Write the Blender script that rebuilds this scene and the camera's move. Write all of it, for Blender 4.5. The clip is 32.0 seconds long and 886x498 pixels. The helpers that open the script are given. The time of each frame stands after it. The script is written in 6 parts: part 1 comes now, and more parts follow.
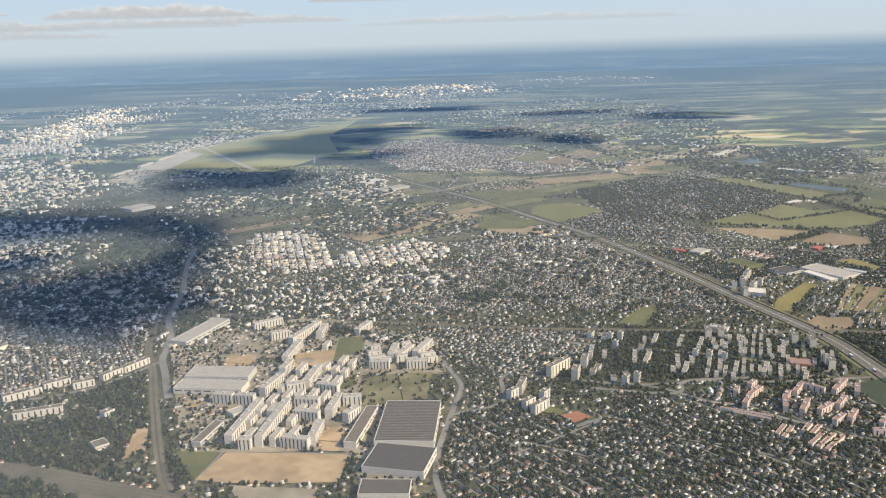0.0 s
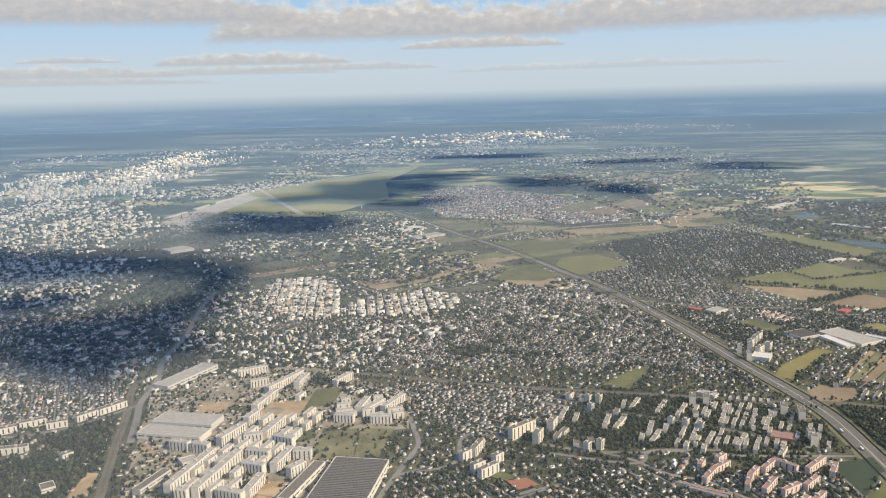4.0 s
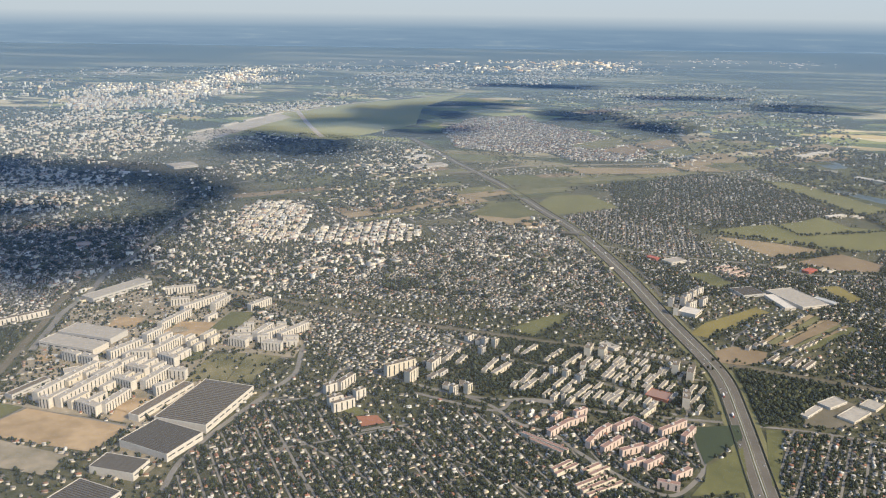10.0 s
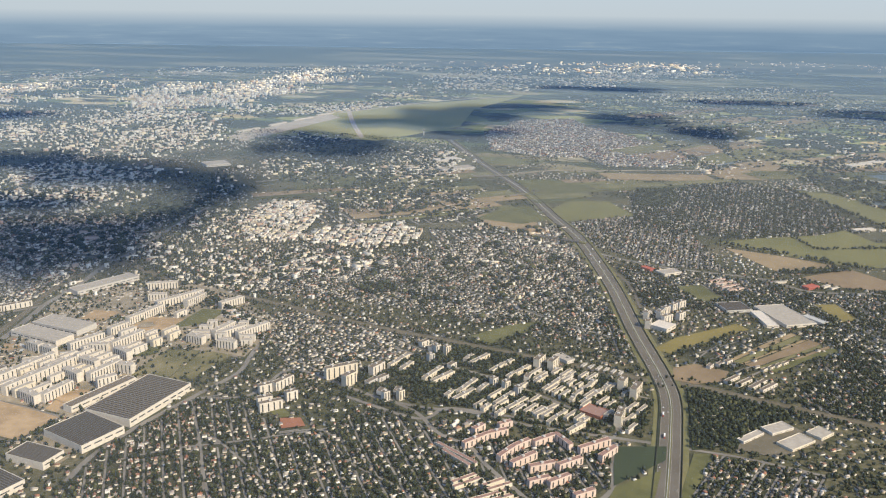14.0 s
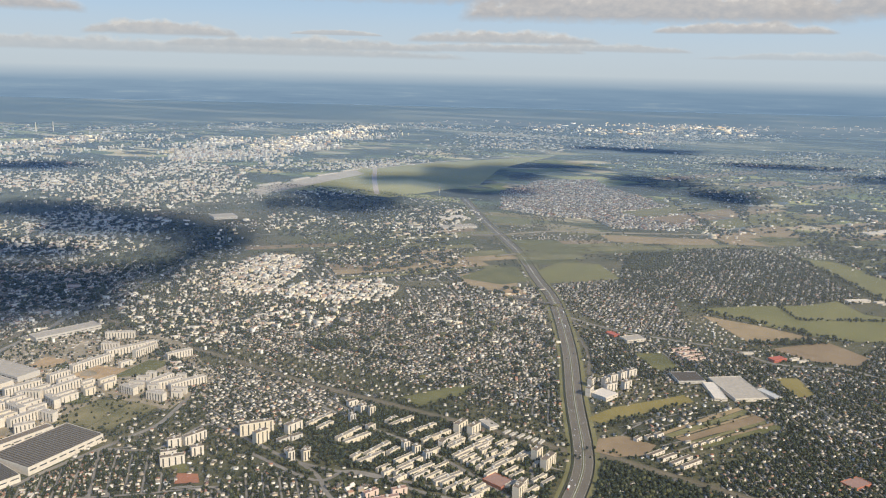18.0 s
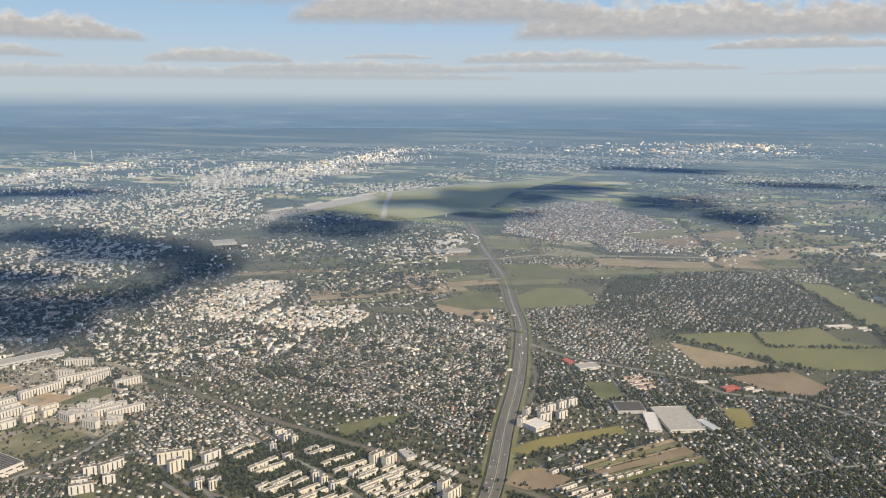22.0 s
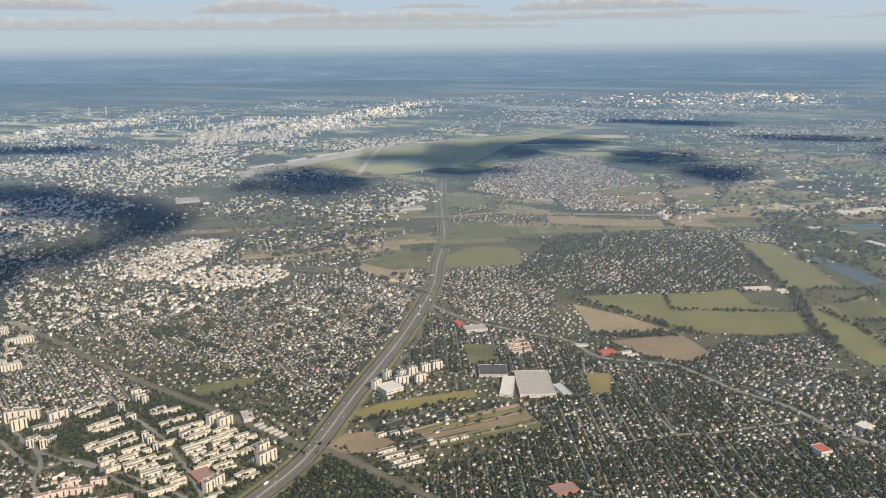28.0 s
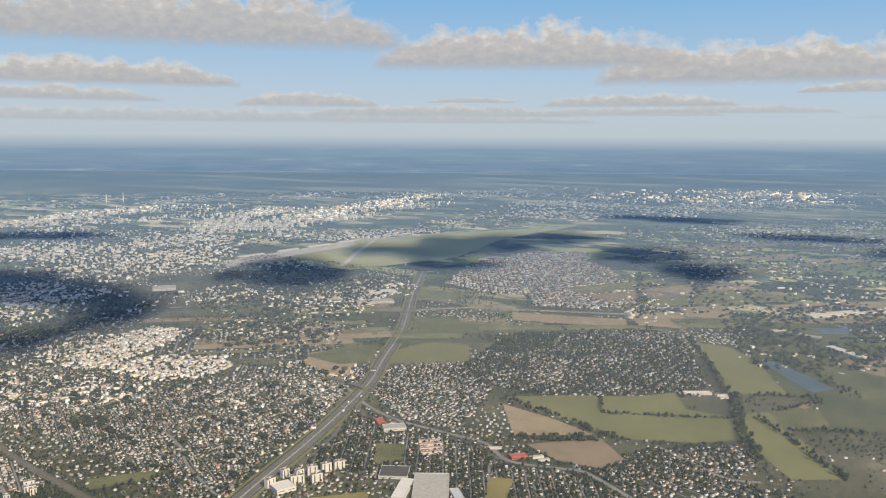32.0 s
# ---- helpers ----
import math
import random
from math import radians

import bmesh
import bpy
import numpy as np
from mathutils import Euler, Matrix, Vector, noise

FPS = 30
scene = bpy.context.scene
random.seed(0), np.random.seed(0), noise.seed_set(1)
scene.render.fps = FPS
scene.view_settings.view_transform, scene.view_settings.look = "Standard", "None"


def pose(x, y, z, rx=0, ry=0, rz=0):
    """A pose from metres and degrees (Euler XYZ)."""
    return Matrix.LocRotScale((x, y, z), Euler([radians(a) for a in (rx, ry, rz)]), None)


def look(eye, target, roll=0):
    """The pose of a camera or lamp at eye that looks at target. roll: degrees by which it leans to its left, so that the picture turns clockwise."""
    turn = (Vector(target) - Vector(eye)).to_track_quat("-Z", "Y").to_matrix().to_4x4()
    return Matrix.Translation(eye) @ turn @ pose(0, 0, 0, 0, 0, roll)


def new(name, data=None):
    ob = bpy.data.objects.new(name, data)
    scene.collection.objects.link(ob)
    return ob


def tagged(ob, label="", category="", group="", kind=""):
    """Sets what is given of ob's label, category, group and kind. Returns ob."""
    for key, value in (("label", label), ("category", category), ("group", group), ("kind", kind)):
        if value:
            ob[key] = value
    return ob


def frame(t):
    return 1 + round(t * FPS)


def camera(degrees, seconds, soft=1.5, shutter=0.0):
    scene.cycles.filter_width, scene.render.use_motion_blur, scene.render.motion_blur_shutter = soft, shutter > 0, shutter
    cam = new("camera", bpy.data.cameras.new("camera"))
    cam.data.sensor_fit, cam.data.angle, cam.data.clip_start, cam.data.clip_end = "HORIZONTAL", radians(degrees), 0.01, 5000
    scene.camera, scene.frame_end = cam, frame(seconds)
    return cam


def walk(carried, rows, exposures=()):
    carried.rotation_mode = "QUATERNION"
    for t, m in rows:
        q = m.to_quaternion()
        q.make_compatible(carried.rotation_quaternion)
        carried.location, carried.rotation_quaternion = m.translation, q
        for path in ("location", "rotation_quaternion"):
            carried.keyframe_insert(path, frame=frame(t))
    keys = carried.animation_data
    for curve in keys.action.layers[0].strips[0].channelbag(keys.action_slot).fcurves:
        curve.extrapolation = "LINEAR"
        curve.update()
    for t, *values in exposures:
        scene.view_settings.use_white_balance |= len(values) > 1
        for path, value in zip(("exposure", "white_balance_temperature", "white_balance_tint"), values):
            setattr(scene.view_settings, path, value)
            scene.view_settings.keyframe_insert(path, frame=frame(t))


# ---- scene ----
cam = camera(56.67, 32.0, soft=1.15)
PATH = [
    (0.0, 0.00, -0.00, 181.15, 76.013, 1.652, -0.466),
    (0.5, 8.29, 1.02, 181.56, 76.073, 1.132, 0.417),
    (1.0, 16.58, 2.06, 181.97, 76.413, 0.899, 1.347),
    (1.5, 24.87, 3.13, 182.37, 76.682, 0.953, 2.116),
    (2.0, 33.16, 4.25, 182.78, 76.789, 1.105, 2.833),
    (2.5, 41.45, 5.45, 183.16, 77.052, 1.251, 3.579),
    (3.0, 49.76, 6.73, 183.51, 77.517, 1.384, 4.295),
    (3.5, 58.10, 8.11, 183.79, 78.598, 1.434, 4.991),
    (5.5, 91.61, 14.05, 184.66, 79.679, 0.966, 7.388),
    (6.0, 100.05, 15.60, 184.87, 79.396, 0.496, 7.910),
    (6.5, 108.53, 17.22, 185.09, 79.394, 0.345, 8.319),
    (7.0, 117.04, 18.94, 185.35, 78.993, 0.445, 8.758),
    (7.5, 125.57, 20.77, 185.66, 78.074, 0.433, 9.311),
    (8.0, 134.15, 22.74, 186.03, 77.394, 0.231, 9.779),
    (8.5, 142.80, 24.85, 186.44, 76.352, -0.163, 10.383),
    (9.0, 151.52, 27.07, 186.87, 75.578, -0.115, 10.575),
    (9.5, 160.34, 29.41, 187.28, 74.772, -0.468, 11.203),
    (10.0, 169.25, 31.83, 187.69, 74.157, -0.721, 11.907),
    (10.5, 178.23, 34.33, 188.08, 73.860, -0.858, 12.700),
    (11.0, 187.26, 36.91, 188.45, 73.882, -1.053, 13.588),
    (11.5, 196.32, 39.60, 188.81, 73.941, -0.868, 14.394),
    (12.0, 205.38, 42.42, 189.14, 74.124, -0.755, 15.215),
    (12.5, 214.42, 45.37, 189.45, 74.215, -0.649, 15.999),
    (13.0, 223.41, 48.47, 189.73, 74.168, -0.491, 16.681),
    (13.5, 232.32, 51.73, 189.98, 74.096, -0.511, 17.344),
    (15.5, 267.61, 65.40, 190.86, 75.613, -1.526, 19.621),
    (16.0, 276.34, 68.90, 191.13, 76.702, -1.628, 20.291),
    (16.5, 285.00, 72.49, 191.47, 77.280, -1.416, 20.887),
    (17.0, 293.61, 76.14, 191.90, 77.482, -1.437, 21.306),
    (17.5, 302.19, 79.84, 192.42, 77.694, -1.391, 21.783),
    (18.0, 310.74, 83.58, 193.03, 77.987, -1.310, 22.288),
    (18.5, 319.27, 87.35, 193.74, 78.236, -1.246, 22.928),
    (19.0, 327.81, 91.14, 194.51, 78.760, -1.136, 23.486),
    (19.5, 336.36, 94.94, 195.31, 79.237, -1.116, 23.964),
    (20.0, 344.95, 98.77, 196.13, 79.877, -0.954, 24.414),
    (20.5, 353.59, 102.64, 196.93, 80.368, -0.582, 24.878),
    (21.0, 362.28, 106.60, 197.71, 80.700, -0.288, 25.359),
    (21.5, 371.01, 110.64, 198.43, 80.360, -0.180, 25.655),
    (22.0, 379.76, 114.79, 199.12, 79.369, -0.214, 25.806),
    (22.5, 388.54, 119.05, 199.79, 78.537, -0.355, 25.869),
    (23.0, 397.31, 123.43, 200.43, 78.123, -0.482, 25.983),
    (23.5, 406.08, 127.93, 201.06, 77.703, -0.465, 26.048),
    (24.0, 414.81, 132.56, 201.67, 77.125, -0.418, 26.191),
    (24.5, 423.52, 137.30, 202.26, 76.725, -0.354, 26.380),
    (25.0, 432.18, 142.12, 202.84, 76.666, -0.141, 26.707),
    (25.5, 440.80, 147.01, 203.40, 76.729, 0.119, 27.163),
    (27.5, 475.24, 166.76, 205.49, 76.263, 0.545, 28.782),
    (28.0, 483.88, 171.73, 206.05, 76.014, 0.512, 29.043),
    (28.5, 492.54, 176.73, 206.67, 75.976, 0.566, 29.389),
    (29.0, 501.23, 181.73, 207.32, 76.388, 0.777, 29.736),
    (29.5, 509.95, 186.74, 207.98, 78.639, 0.937, 30.139),
    (30.0, 518.69, 191.76, 208.65, 80.304, 0.973, 30.516),
    (30.5, 527.47, 196.78, 209.32, 81.206, 0.896, 30.900),
    (31.0, 536.27, 201.82, 209.97, 81.824, 0.569, 31.103),
    (31.5, 545.09, 206.87, 210.61, 82.000, 0.151, 31.157),
    (32.0, 553.92, 211.93, 211.24, 82.289, -0.332, 31.432),
]

walk(cam, [(t, pose(x, y, z, rx, ry, rz)) for t, x, y, z, rx, ry, rz in PATH], exposures=[(0.0, 0.40), (7.0, 0.29), (13.0, 0.28), (19.0, 0.22), (25.0, 0.18), (32.0, 0.18)])

# The land is laid out at a fixed scale: 1 m of real building is K metres here.
K = 0.28

# ---- light ----
SUN_AZ, SUN_EL = radians(-22.5), radians(36)      # towards the sun, from +x
TO_SUN = Vector((math.cos(SUN_EL) * math.cos(SUN_AZ), math.cos(SUN_EL) * math.sin(SUN_AZ), math.sin(SUN_EL)))
sun_data = bpy.data.lights.new("sun", "SUN")
sun_data.energy, sun_data.angle, sun_data.color = 5.7, radians(0.7), (1.0, 0.845, 0.60)
sun = new("sun", sun_data)
sun.matrix_world = look(TO_SUN * 4000, (0, 0, 0))


class Nodes:
    """Short hand for node trees."""

    def __init__(self, tree):
        self.tree = tree
        tree.nodes.clear()

    def add(self, kind, **inputs):
        node = self.tree.nodes.new(kind)
        for key, value in inputs.items():
            self.put(node.inputs[key.replace("_", " ")], value)
        return node

    def put(self, socket, value):
        if isinstance(value, bpy.types.NodeSocket):
            self.tree.links.new(value, socket)
        else:
            socket.default_value = value

    def math(self, op, a, b=0.0, c=0.0, clamp=False):
        node = self.tree.nodes.new("ShaderNodeMath")
        node.operation, node.use_clamp = op, clamp
        for i, v in enumerate((a, b, c)):
            self.put(node.inputs[i], v)
        return node.outputs[0]

    def ramp(self, fac, stops, mode="LINEAR"):
        node = self.tree.nodes.new("ShaderNodeValToRGB")
        node.color_ramp.interpolation = mode
        self.put(node.inputs[0], fac)
        els = node.color_ramp.elements
        for i, (at, col) in enumerate(stops):
            e = els[i] if i < 2 else els.new(at)
            e.position = at
            e.color = (*col, 1) if len(col) == 3 else col
        return node.outputs[0]

    def noise(self, vec, scale, detail=4.0, rough=0.55, dims="3D"):
        node = self.tree.nodes.new("ShaderNodeTexNoise")
        node.noise_dimensions = dims
        self.put(node.inputs["Vector"], vec)
        for key, v in (("Scale", scale), ("Detail", detail), ("Roughness", rough)):
            self.put(node.inputs[key], v)
        return node.outputs["Fac"]

    def mix(self, fac, a, b, blend="MIX"):
        node = self.tree.nodes.new("ShaderNodeMix")
        node.data_type, node.blend_type = "RGBA", blend
        self.put(node.inputs[0], fac)
        self.put(node.inputs[6], (*a, 1) if isinstance(a, tuple) and len(a) == 3 else a)
        self.put(node.inputs[7], (*b, 1) if isinstance(b, tuple) and len(b) == 3 else b)
        return node.outputs[2]

    def scaled(self, vec, sx, sy, sz):
        node = self.tree.nodes.new("ShaderNodeVectorMath")
        node.operation = "MULTIPLY"
        self.put(node.inputs[0], vec)
        node.inputs[1].default_value = (sx, sy, sz)
        return node.outputs[0]

    def joined(self, x, y, z):
        node = self.tree.nodes.new("ShaderNodeCombineXYZ")
        for i, v in enumerate((x, y, z)):
            self.put(node.inputs[i], v)
        return node.outputs[0]

    def split(self, vec):
        node = self.tree.nodes.new("ShaderNodeSeparateXYZ")
        self.put(node.inputs[0], vec)
        return node.outputs[0], node.outputs[1], node.outputs[2]


# sky with cumulus banks over a hazy distance
world = bpy.data.worlds.new("sky")
scene.world = world
world.use_nodes = True
n = Nodes(world.node_tree)
d = n.add("ShaderNodeTexCoord").outputs["Generated"]
dx, dy, dz = n.split(d)
az = n.math("ARCTAN2", n.math("MULTIPLY", dx, -1.0), dy)           # to the left of +y
el = n.math("ARCSINE", dz)
sky = n.add("ShaderNodeTexSky")
sky.sky_type, sky.sun_disc = "NISHITA", False
sky.sun_elevation, sky.sun_rotation = SUN_EL, math.pi / 2 - SUN_AZ
sky.altitude, sky.dust_density, sky.air_density = 600, 1.2, 1.2
SKY_GAIN = 9.8
blue = n.mix(n.math("MULTIPLY", n.math("SUBTRACT", el, 0.0), 5.5, clamp=True), (0.53, 0.60, 0.645), (0.17, 0.395, 0.66))
hi = n.math("MULTIPLY", n.math("SUBTRACT", el, 0.16), 4.0, clamp=True)
clear = n.mix(hi, n.scaled(blue, SKY_GAIN, SKY_GAIN, SKY_GAIN), n.scaled(sky.outputs[0], 1.55, 1.66, 1.86))


def cumulus(under, azimuth, half, foot, height, seed, dense=0.95):
    """One flat-based bank of cloud: where it stands (radians to the left, half its width), its foot's elevation and its height."""
    wob = n.noise(n.joined(n.math("MULTIPLY", az, 30.0), n.math("MULTIPLY", el, 40.0), seed), 1.0, 4.0, 0.55)
    fine = n.noise(n.joined(n.math("MULTIPLY", az, 75.0), n.math("MULTIPLY", el, 120.0), seed + 4), 1.0, 4.0, 0.55)
    off = n.math("DIVIDE", n.math("SUBTRACT", az, azimuth), half)
    dome = n.math("SQRT", n.math("MAXIMUM", n.math("SUBTRACT", 1.0, n.math("MULTIPLY", off, off)), 0.0))
    top = n.math("MULTIPLY", dome, n.math("ADD", 0.15, n.math("MULTIPLY", wob, 1.5)))
    up = n.math("DIVIDE", n.math("SUBTRACT", n.math("ADD", el, n.math("MULTIPLY", n.math("SUBTRACT", fine, 0.5), height * 0.15)), foot), height)
    inner = n.math("MULTIPLY", n.math("SUBTRACT", top, up), 3.6, clamp=True)
    cover = n.math("MULTIPLY", inner, n.math("MULTIPLY", n.math("ADD", up, 0.12), 5.5, clamp=True))
    cover = n.math("MULTIPLY", n.math("MULTIPLY", cover, dense), n.math("MULTIPLY", dome, 2.5, clamp=True))
    shade = n.math("ADD", n.math("MULTIPLY", n.math("DIVIDE", up, n.math("MAXIMUM", top, 0.2)), 0.8), n.math("MULTIPLY", n.math("SUBTRACT", fine, 0.5), 1.0), clamp=True)
    tone = n.ramp(shade, [(0.0, (0.39, 0.395, 0.41)), (0.45, (0.49, 0.47, 0.455)), (0.8, (0.70, 0.66, 0.60)), (1.0, (0.88, 0.85, 0.80))])
    return n.mix(cover, under, n.scaled(tone, SKY_GAIN, SKY_GAIN, SKY_GAIN))


hazy = clear
for spec in ((0.80, 0.45, 0.018, 0.017, 1.0, 0.85), (0.34, 0.12, 0.027, 0.012, 2.0, 0.8), (0.22, 0.12, 0.030, 0.012, 3.0, 0.8), (0.55, 0.16, 0.026, 0.017, 4.0, 0.9), (-0.1, 0.2, 0.024, 0.010, 4.4, 0.6),
             (1.00, 0.13, 0.040, 0.018, 5.0), (0.71, 0.085, 0.037, 0.018, 6.0), (0.515, 0.055, 0.042, 0.007, 7.0, 0.8), (0.318, 0.115, 0.038, 0.017, 8.0), (0.05, 0.10, 0.052, 0.014, 9.0),
             (0.944, 0.16, 0.059, 0.032, 10.0), (0.155, 0.22, 0.066, 0.052, 11.0), (-0.20, 0.24, 0.070, 0.060, 12.0), (0.445, 0.19, 0.085, 0.056, 13.0), (0.87, 0.28, 0.108, 0.080, 14.0)):
    hazy = cumulus(hazy, *spec)
veil = n.math("SUBTRACT", 1.0, n.math("MULTIPLY", n.math("ADD", el, 0.004), 14.0), clamp=True)
hazy = n.mix(n.math("MULTIPLY", veil, 0.85), hazy, (0.43 * SKY_GAIN, 0.49 * SKY_GAIN, 0.53 * SKY_GAIN, 1))
# the far land below the horizon, past the modelled ground, distance haze painted into its blues
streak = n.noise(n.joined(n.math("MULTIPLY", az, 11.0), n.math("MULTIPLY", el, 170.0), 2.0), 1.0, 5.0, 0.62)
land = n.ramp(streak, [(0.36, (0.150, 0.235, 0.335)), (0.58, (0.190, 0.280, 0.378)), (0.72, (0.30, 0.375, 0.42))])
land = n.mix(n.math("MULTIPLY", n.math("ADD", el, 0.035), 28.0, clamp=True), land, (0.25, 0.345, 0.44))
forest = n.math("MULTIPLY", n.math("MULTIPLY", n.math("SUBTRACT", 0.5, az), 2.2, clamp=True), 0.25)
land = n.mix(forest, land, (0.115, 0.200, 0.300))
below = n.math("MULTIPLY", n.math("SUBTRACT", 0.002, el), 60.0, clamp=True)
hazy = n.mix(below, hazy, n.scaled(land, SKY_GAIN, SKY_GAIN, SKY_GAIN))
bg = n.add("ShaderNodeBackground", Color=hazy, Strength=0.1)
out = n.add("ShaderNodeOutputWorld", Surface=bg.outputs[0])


# ---- materials ----
def material(name):
    m = bpy.data.materials.new(name)
    m.use_nodes = True
    return m, Nodes(m.node_tree)


def finish(n, color, rough=0.9, bump=None, bump_size=0.3, spec=0.25, metal=0.0):
    b = n.add("ShaderNodeBsdfPrincipled", Base_Color=color, Roughness=rough, Metallic=metal)
    b.inputs["Specular IOR Level"].default_value = spec
    if bump is not None:
        k = n.add("ShaderNodeBump", Height=bump, Strength=0.6, Distance=bump_size)
        n.tree.links.new(k.outputs[0], b.inputs["Normal"])
    n.add("ShaderNodeOutputMaterial", Surface=b.outputs[0])


def earth(name, a, b, c=None, fine=0.5, broad=0.03, relief=0.3):
    """Grass, soil and sand: two scales of variation over the place's own coordinates."""
    m, n = material(name)
    p = n.add("ShaderNodeNewGeometry").outputs["Position"]
    f1, f2 = n.noise(p, broad, 3.0), n.noise(p, fine, 5.0, 0.65)
    f = n.math("ADD", n.math("MULTIPLY", f1, 0.6), n.math("MULTIPLY", f2, 0.4))
    stops = [(0.36, a), (0.62, b)] + ([(0.72, c)] if c else [])
    finish(n, n.ramp(f, stops), 0.95, f2, relief)
    return m


def varied(name, stops, island=True, fine=2.0, amount=0.35, rough=0.85, spec=0.3, metal=0.0):
    """One of several colours for each piece, with some dirt."""
    m, n = material(name)
    if island:
        r = n.add("ShaderNodeNewGeometry").outputs["Random Per Island"]
    else:
        r = n.add("ShaderNodeObjectInfo").outputs["Random"]
    p = n.add("ShaderNodeNewGeometry").outputs["Position"]
    col = n.ramp(r, stops, "CONSTANT")
    dirt = n.noise(p, fine, 4.0, 0.65)
    dark = n.math("ADD", 1.0 - amount, n.math("MULTIPLY", dirt, 2 * amount))
    finish(n, n.mix(1.0, col, n.joined(dark, dark, dark), "MULTIPLY"), rough, dirt, 0.05, spec, metal)
    return m


def plain(name, color, fine=1.5, amount=0.2, rough=0.8, spec=0.3, metal=0.0):
    return varied(name, [(0.0, color), (0.99, color)], True, fine, amount, rough, spec, metal)


# the open land: meadows and built-up ground nearby, strips of field and wood far off
m_land, n = material("land")
p = n.add("ShaderNodeNewGeometry").outputs["Position"]
px, py, pz = n.split(p)
near = n.ramp(n.math("ADD", n.math("MULTIPLY", n.noise(p, 0.012, 4.0), 0.5), n.math("MULTIPLY", n.noise(p, 0.25, 5.0, 0.7), 0.5)),
              [(0.36, (0.028, 0.034, 0.016)), (0.47, (0.058, 0.060, 0.030)), (0.57, (0.11, 0.100, 0.058)), (0.70, (0.24, 0.20, 0.14))])
vor = n.add("ShaderNodeTexVoronoi", Vector=n.scaled(p, 0.010, 0.022, 0.0), Scale=1.0)
cell = n.split(vor.outputs["Color"])[0]
fields = n.ramp(cell, [(0.0, (0.054, 0.085, 0.043)), (0.22, (0.186, 0.209, 0.078)), (0.42, (0.093, 0.124, 0.053)), (0.55, (0.341, 0.287, 0.163)), (0.68, (0.217, 0.232, 0.093)), (0.80, (0.434, 0.388, 0.264)), (0.92, (0.078, 0.109, 0.050))], "CONSTANT")
broad = n.noise(n.scaled(p, 0.0007, 0.0018, 0.0), 1.0, 5.0, 0.6)
fields = n.mix(1.0, fields, n.ramp(broad, [(0.33, (0.45, 0.48, 0.46)), (0.46, (1.15, 1.1, 1.0)), (0.60, (2.0, 1.8, 1.5))]), "MULTIPLY")
fields = n.mix(n.ramp(n.noise(n.scaled(p, 0.006, 0.010, 0.0), 1.0, 5.0, 0.65), [(0.47, (0, 0, 0)), (0.53, (1, 1, 1))]), fields, (0.026, 0.038, 0.024))
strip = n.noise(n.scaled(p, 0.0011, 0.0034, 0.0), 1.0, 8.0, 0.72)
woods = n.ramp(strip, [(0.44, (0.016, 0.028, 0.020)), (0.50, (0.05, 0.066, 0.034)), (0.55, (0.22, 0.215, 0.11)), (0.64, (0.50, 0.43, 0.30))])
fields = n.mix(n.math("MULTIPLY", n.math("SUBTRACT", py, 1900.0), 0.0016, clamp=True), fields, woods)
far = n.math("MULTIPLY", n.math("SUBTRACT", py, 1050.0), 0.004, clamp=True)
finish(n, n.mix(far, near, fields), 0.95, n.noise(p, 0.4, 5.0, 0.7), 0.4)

m_asphalt = earth("asphalt", (0.100, 0.088, 0.070), (0.135, 0.120, 0.098), (0.170, 0.153, 0.126), 1.2, 0.06, 0.02)
m_street = earth("street_paving", (0.13, 0.12, 0.105), (0.22, 0.205, 0.18), (0.28, 0.26, 0.23), 1.2, 0.06, 0.02)
m_paving = earth("concrete_paving", (0.17, 0.16, 0.14), (0.27, 0.25, 0.22), (0.34, 0.32, 0.28), 0.5, 0.05, 0.02)
m_line = plain("road_paint", (0.34, 0.325, 0.29), 1.5, 0.4)
m_ballast = earth("rail_ballast", (0.100, 0.088, 0.058), (0.155, 0.134, 0.096), (0.215, 0.188, 0.142), 0.5, 0.05, 0.1)
m_verge = earth("verge", (0.10, 0.10, 0.042), (0.185, 0.17, 0.078), (0.32, 0.265, 0.165), 0.7, 0.04)
m_green = earth("field_green", (0.115, 0.115, 0.042), (0.165, 0.157, 0.060), (0.230, 0.205, 0.092), 0.10, 0.02)
m_meadow = earth("meadow", (0.070, 0.074, 0.028), (0.130, 0.127, 0.050), (0.215, 0.185, 0.092), 0.3, 0.05)
m_rough = earth("rough_grass", (0.045, 0.056, 0.022), (0.105, 0.105, 0.042), (0.21, 0.175, 0.09), 0.07, 0.02)
m_town = earth("town_ground", (0.050, 0.062, 0.032), (0.105, 0.108, 0.060), (0.30, 0.27, 0.20), 0.06, 0.012)
m_stubble = earth("stubble_field", (0.21, 0.158, 0.088), (0.30, 0.228, 0.132), (0.38, 0.30, 0.19), 0.12, 0.03, 0.1)
m_plough = earth("ploughed_field", (0.165, 0.120, 0.072), (0.24, 0.178, 0.108), (0.32, 0.245, 0.16), 0.14, 0.04, 0.15)
m_orange = earth("ripe_field", (0.150, 0.125, 0.040), (0.205, 0.168, 0.055), (0.25, 0.205, 0.08), 0.3, 0.03, 0.15)
m_airfield = earth("airfield_grass", (0.27, 0.26, 0.095), (0.36, 0.335, 0.135), (0.45, 0.395, 0.20), 0.1, 0.01)
m_sand = earth("bare_sand", (0.25, 0.175, 0.095), (0.43, 0.31, 0.18), (0.60, 0.49, 0.345), 0.16, 0.05, 0.25)
m_yard = earth("works_yard", (0.15, 0.13, 0.085), (0.32, 0.27, 0.195), (0.50, 0.43, 0.33), 0.16, 0.05, 0.1)
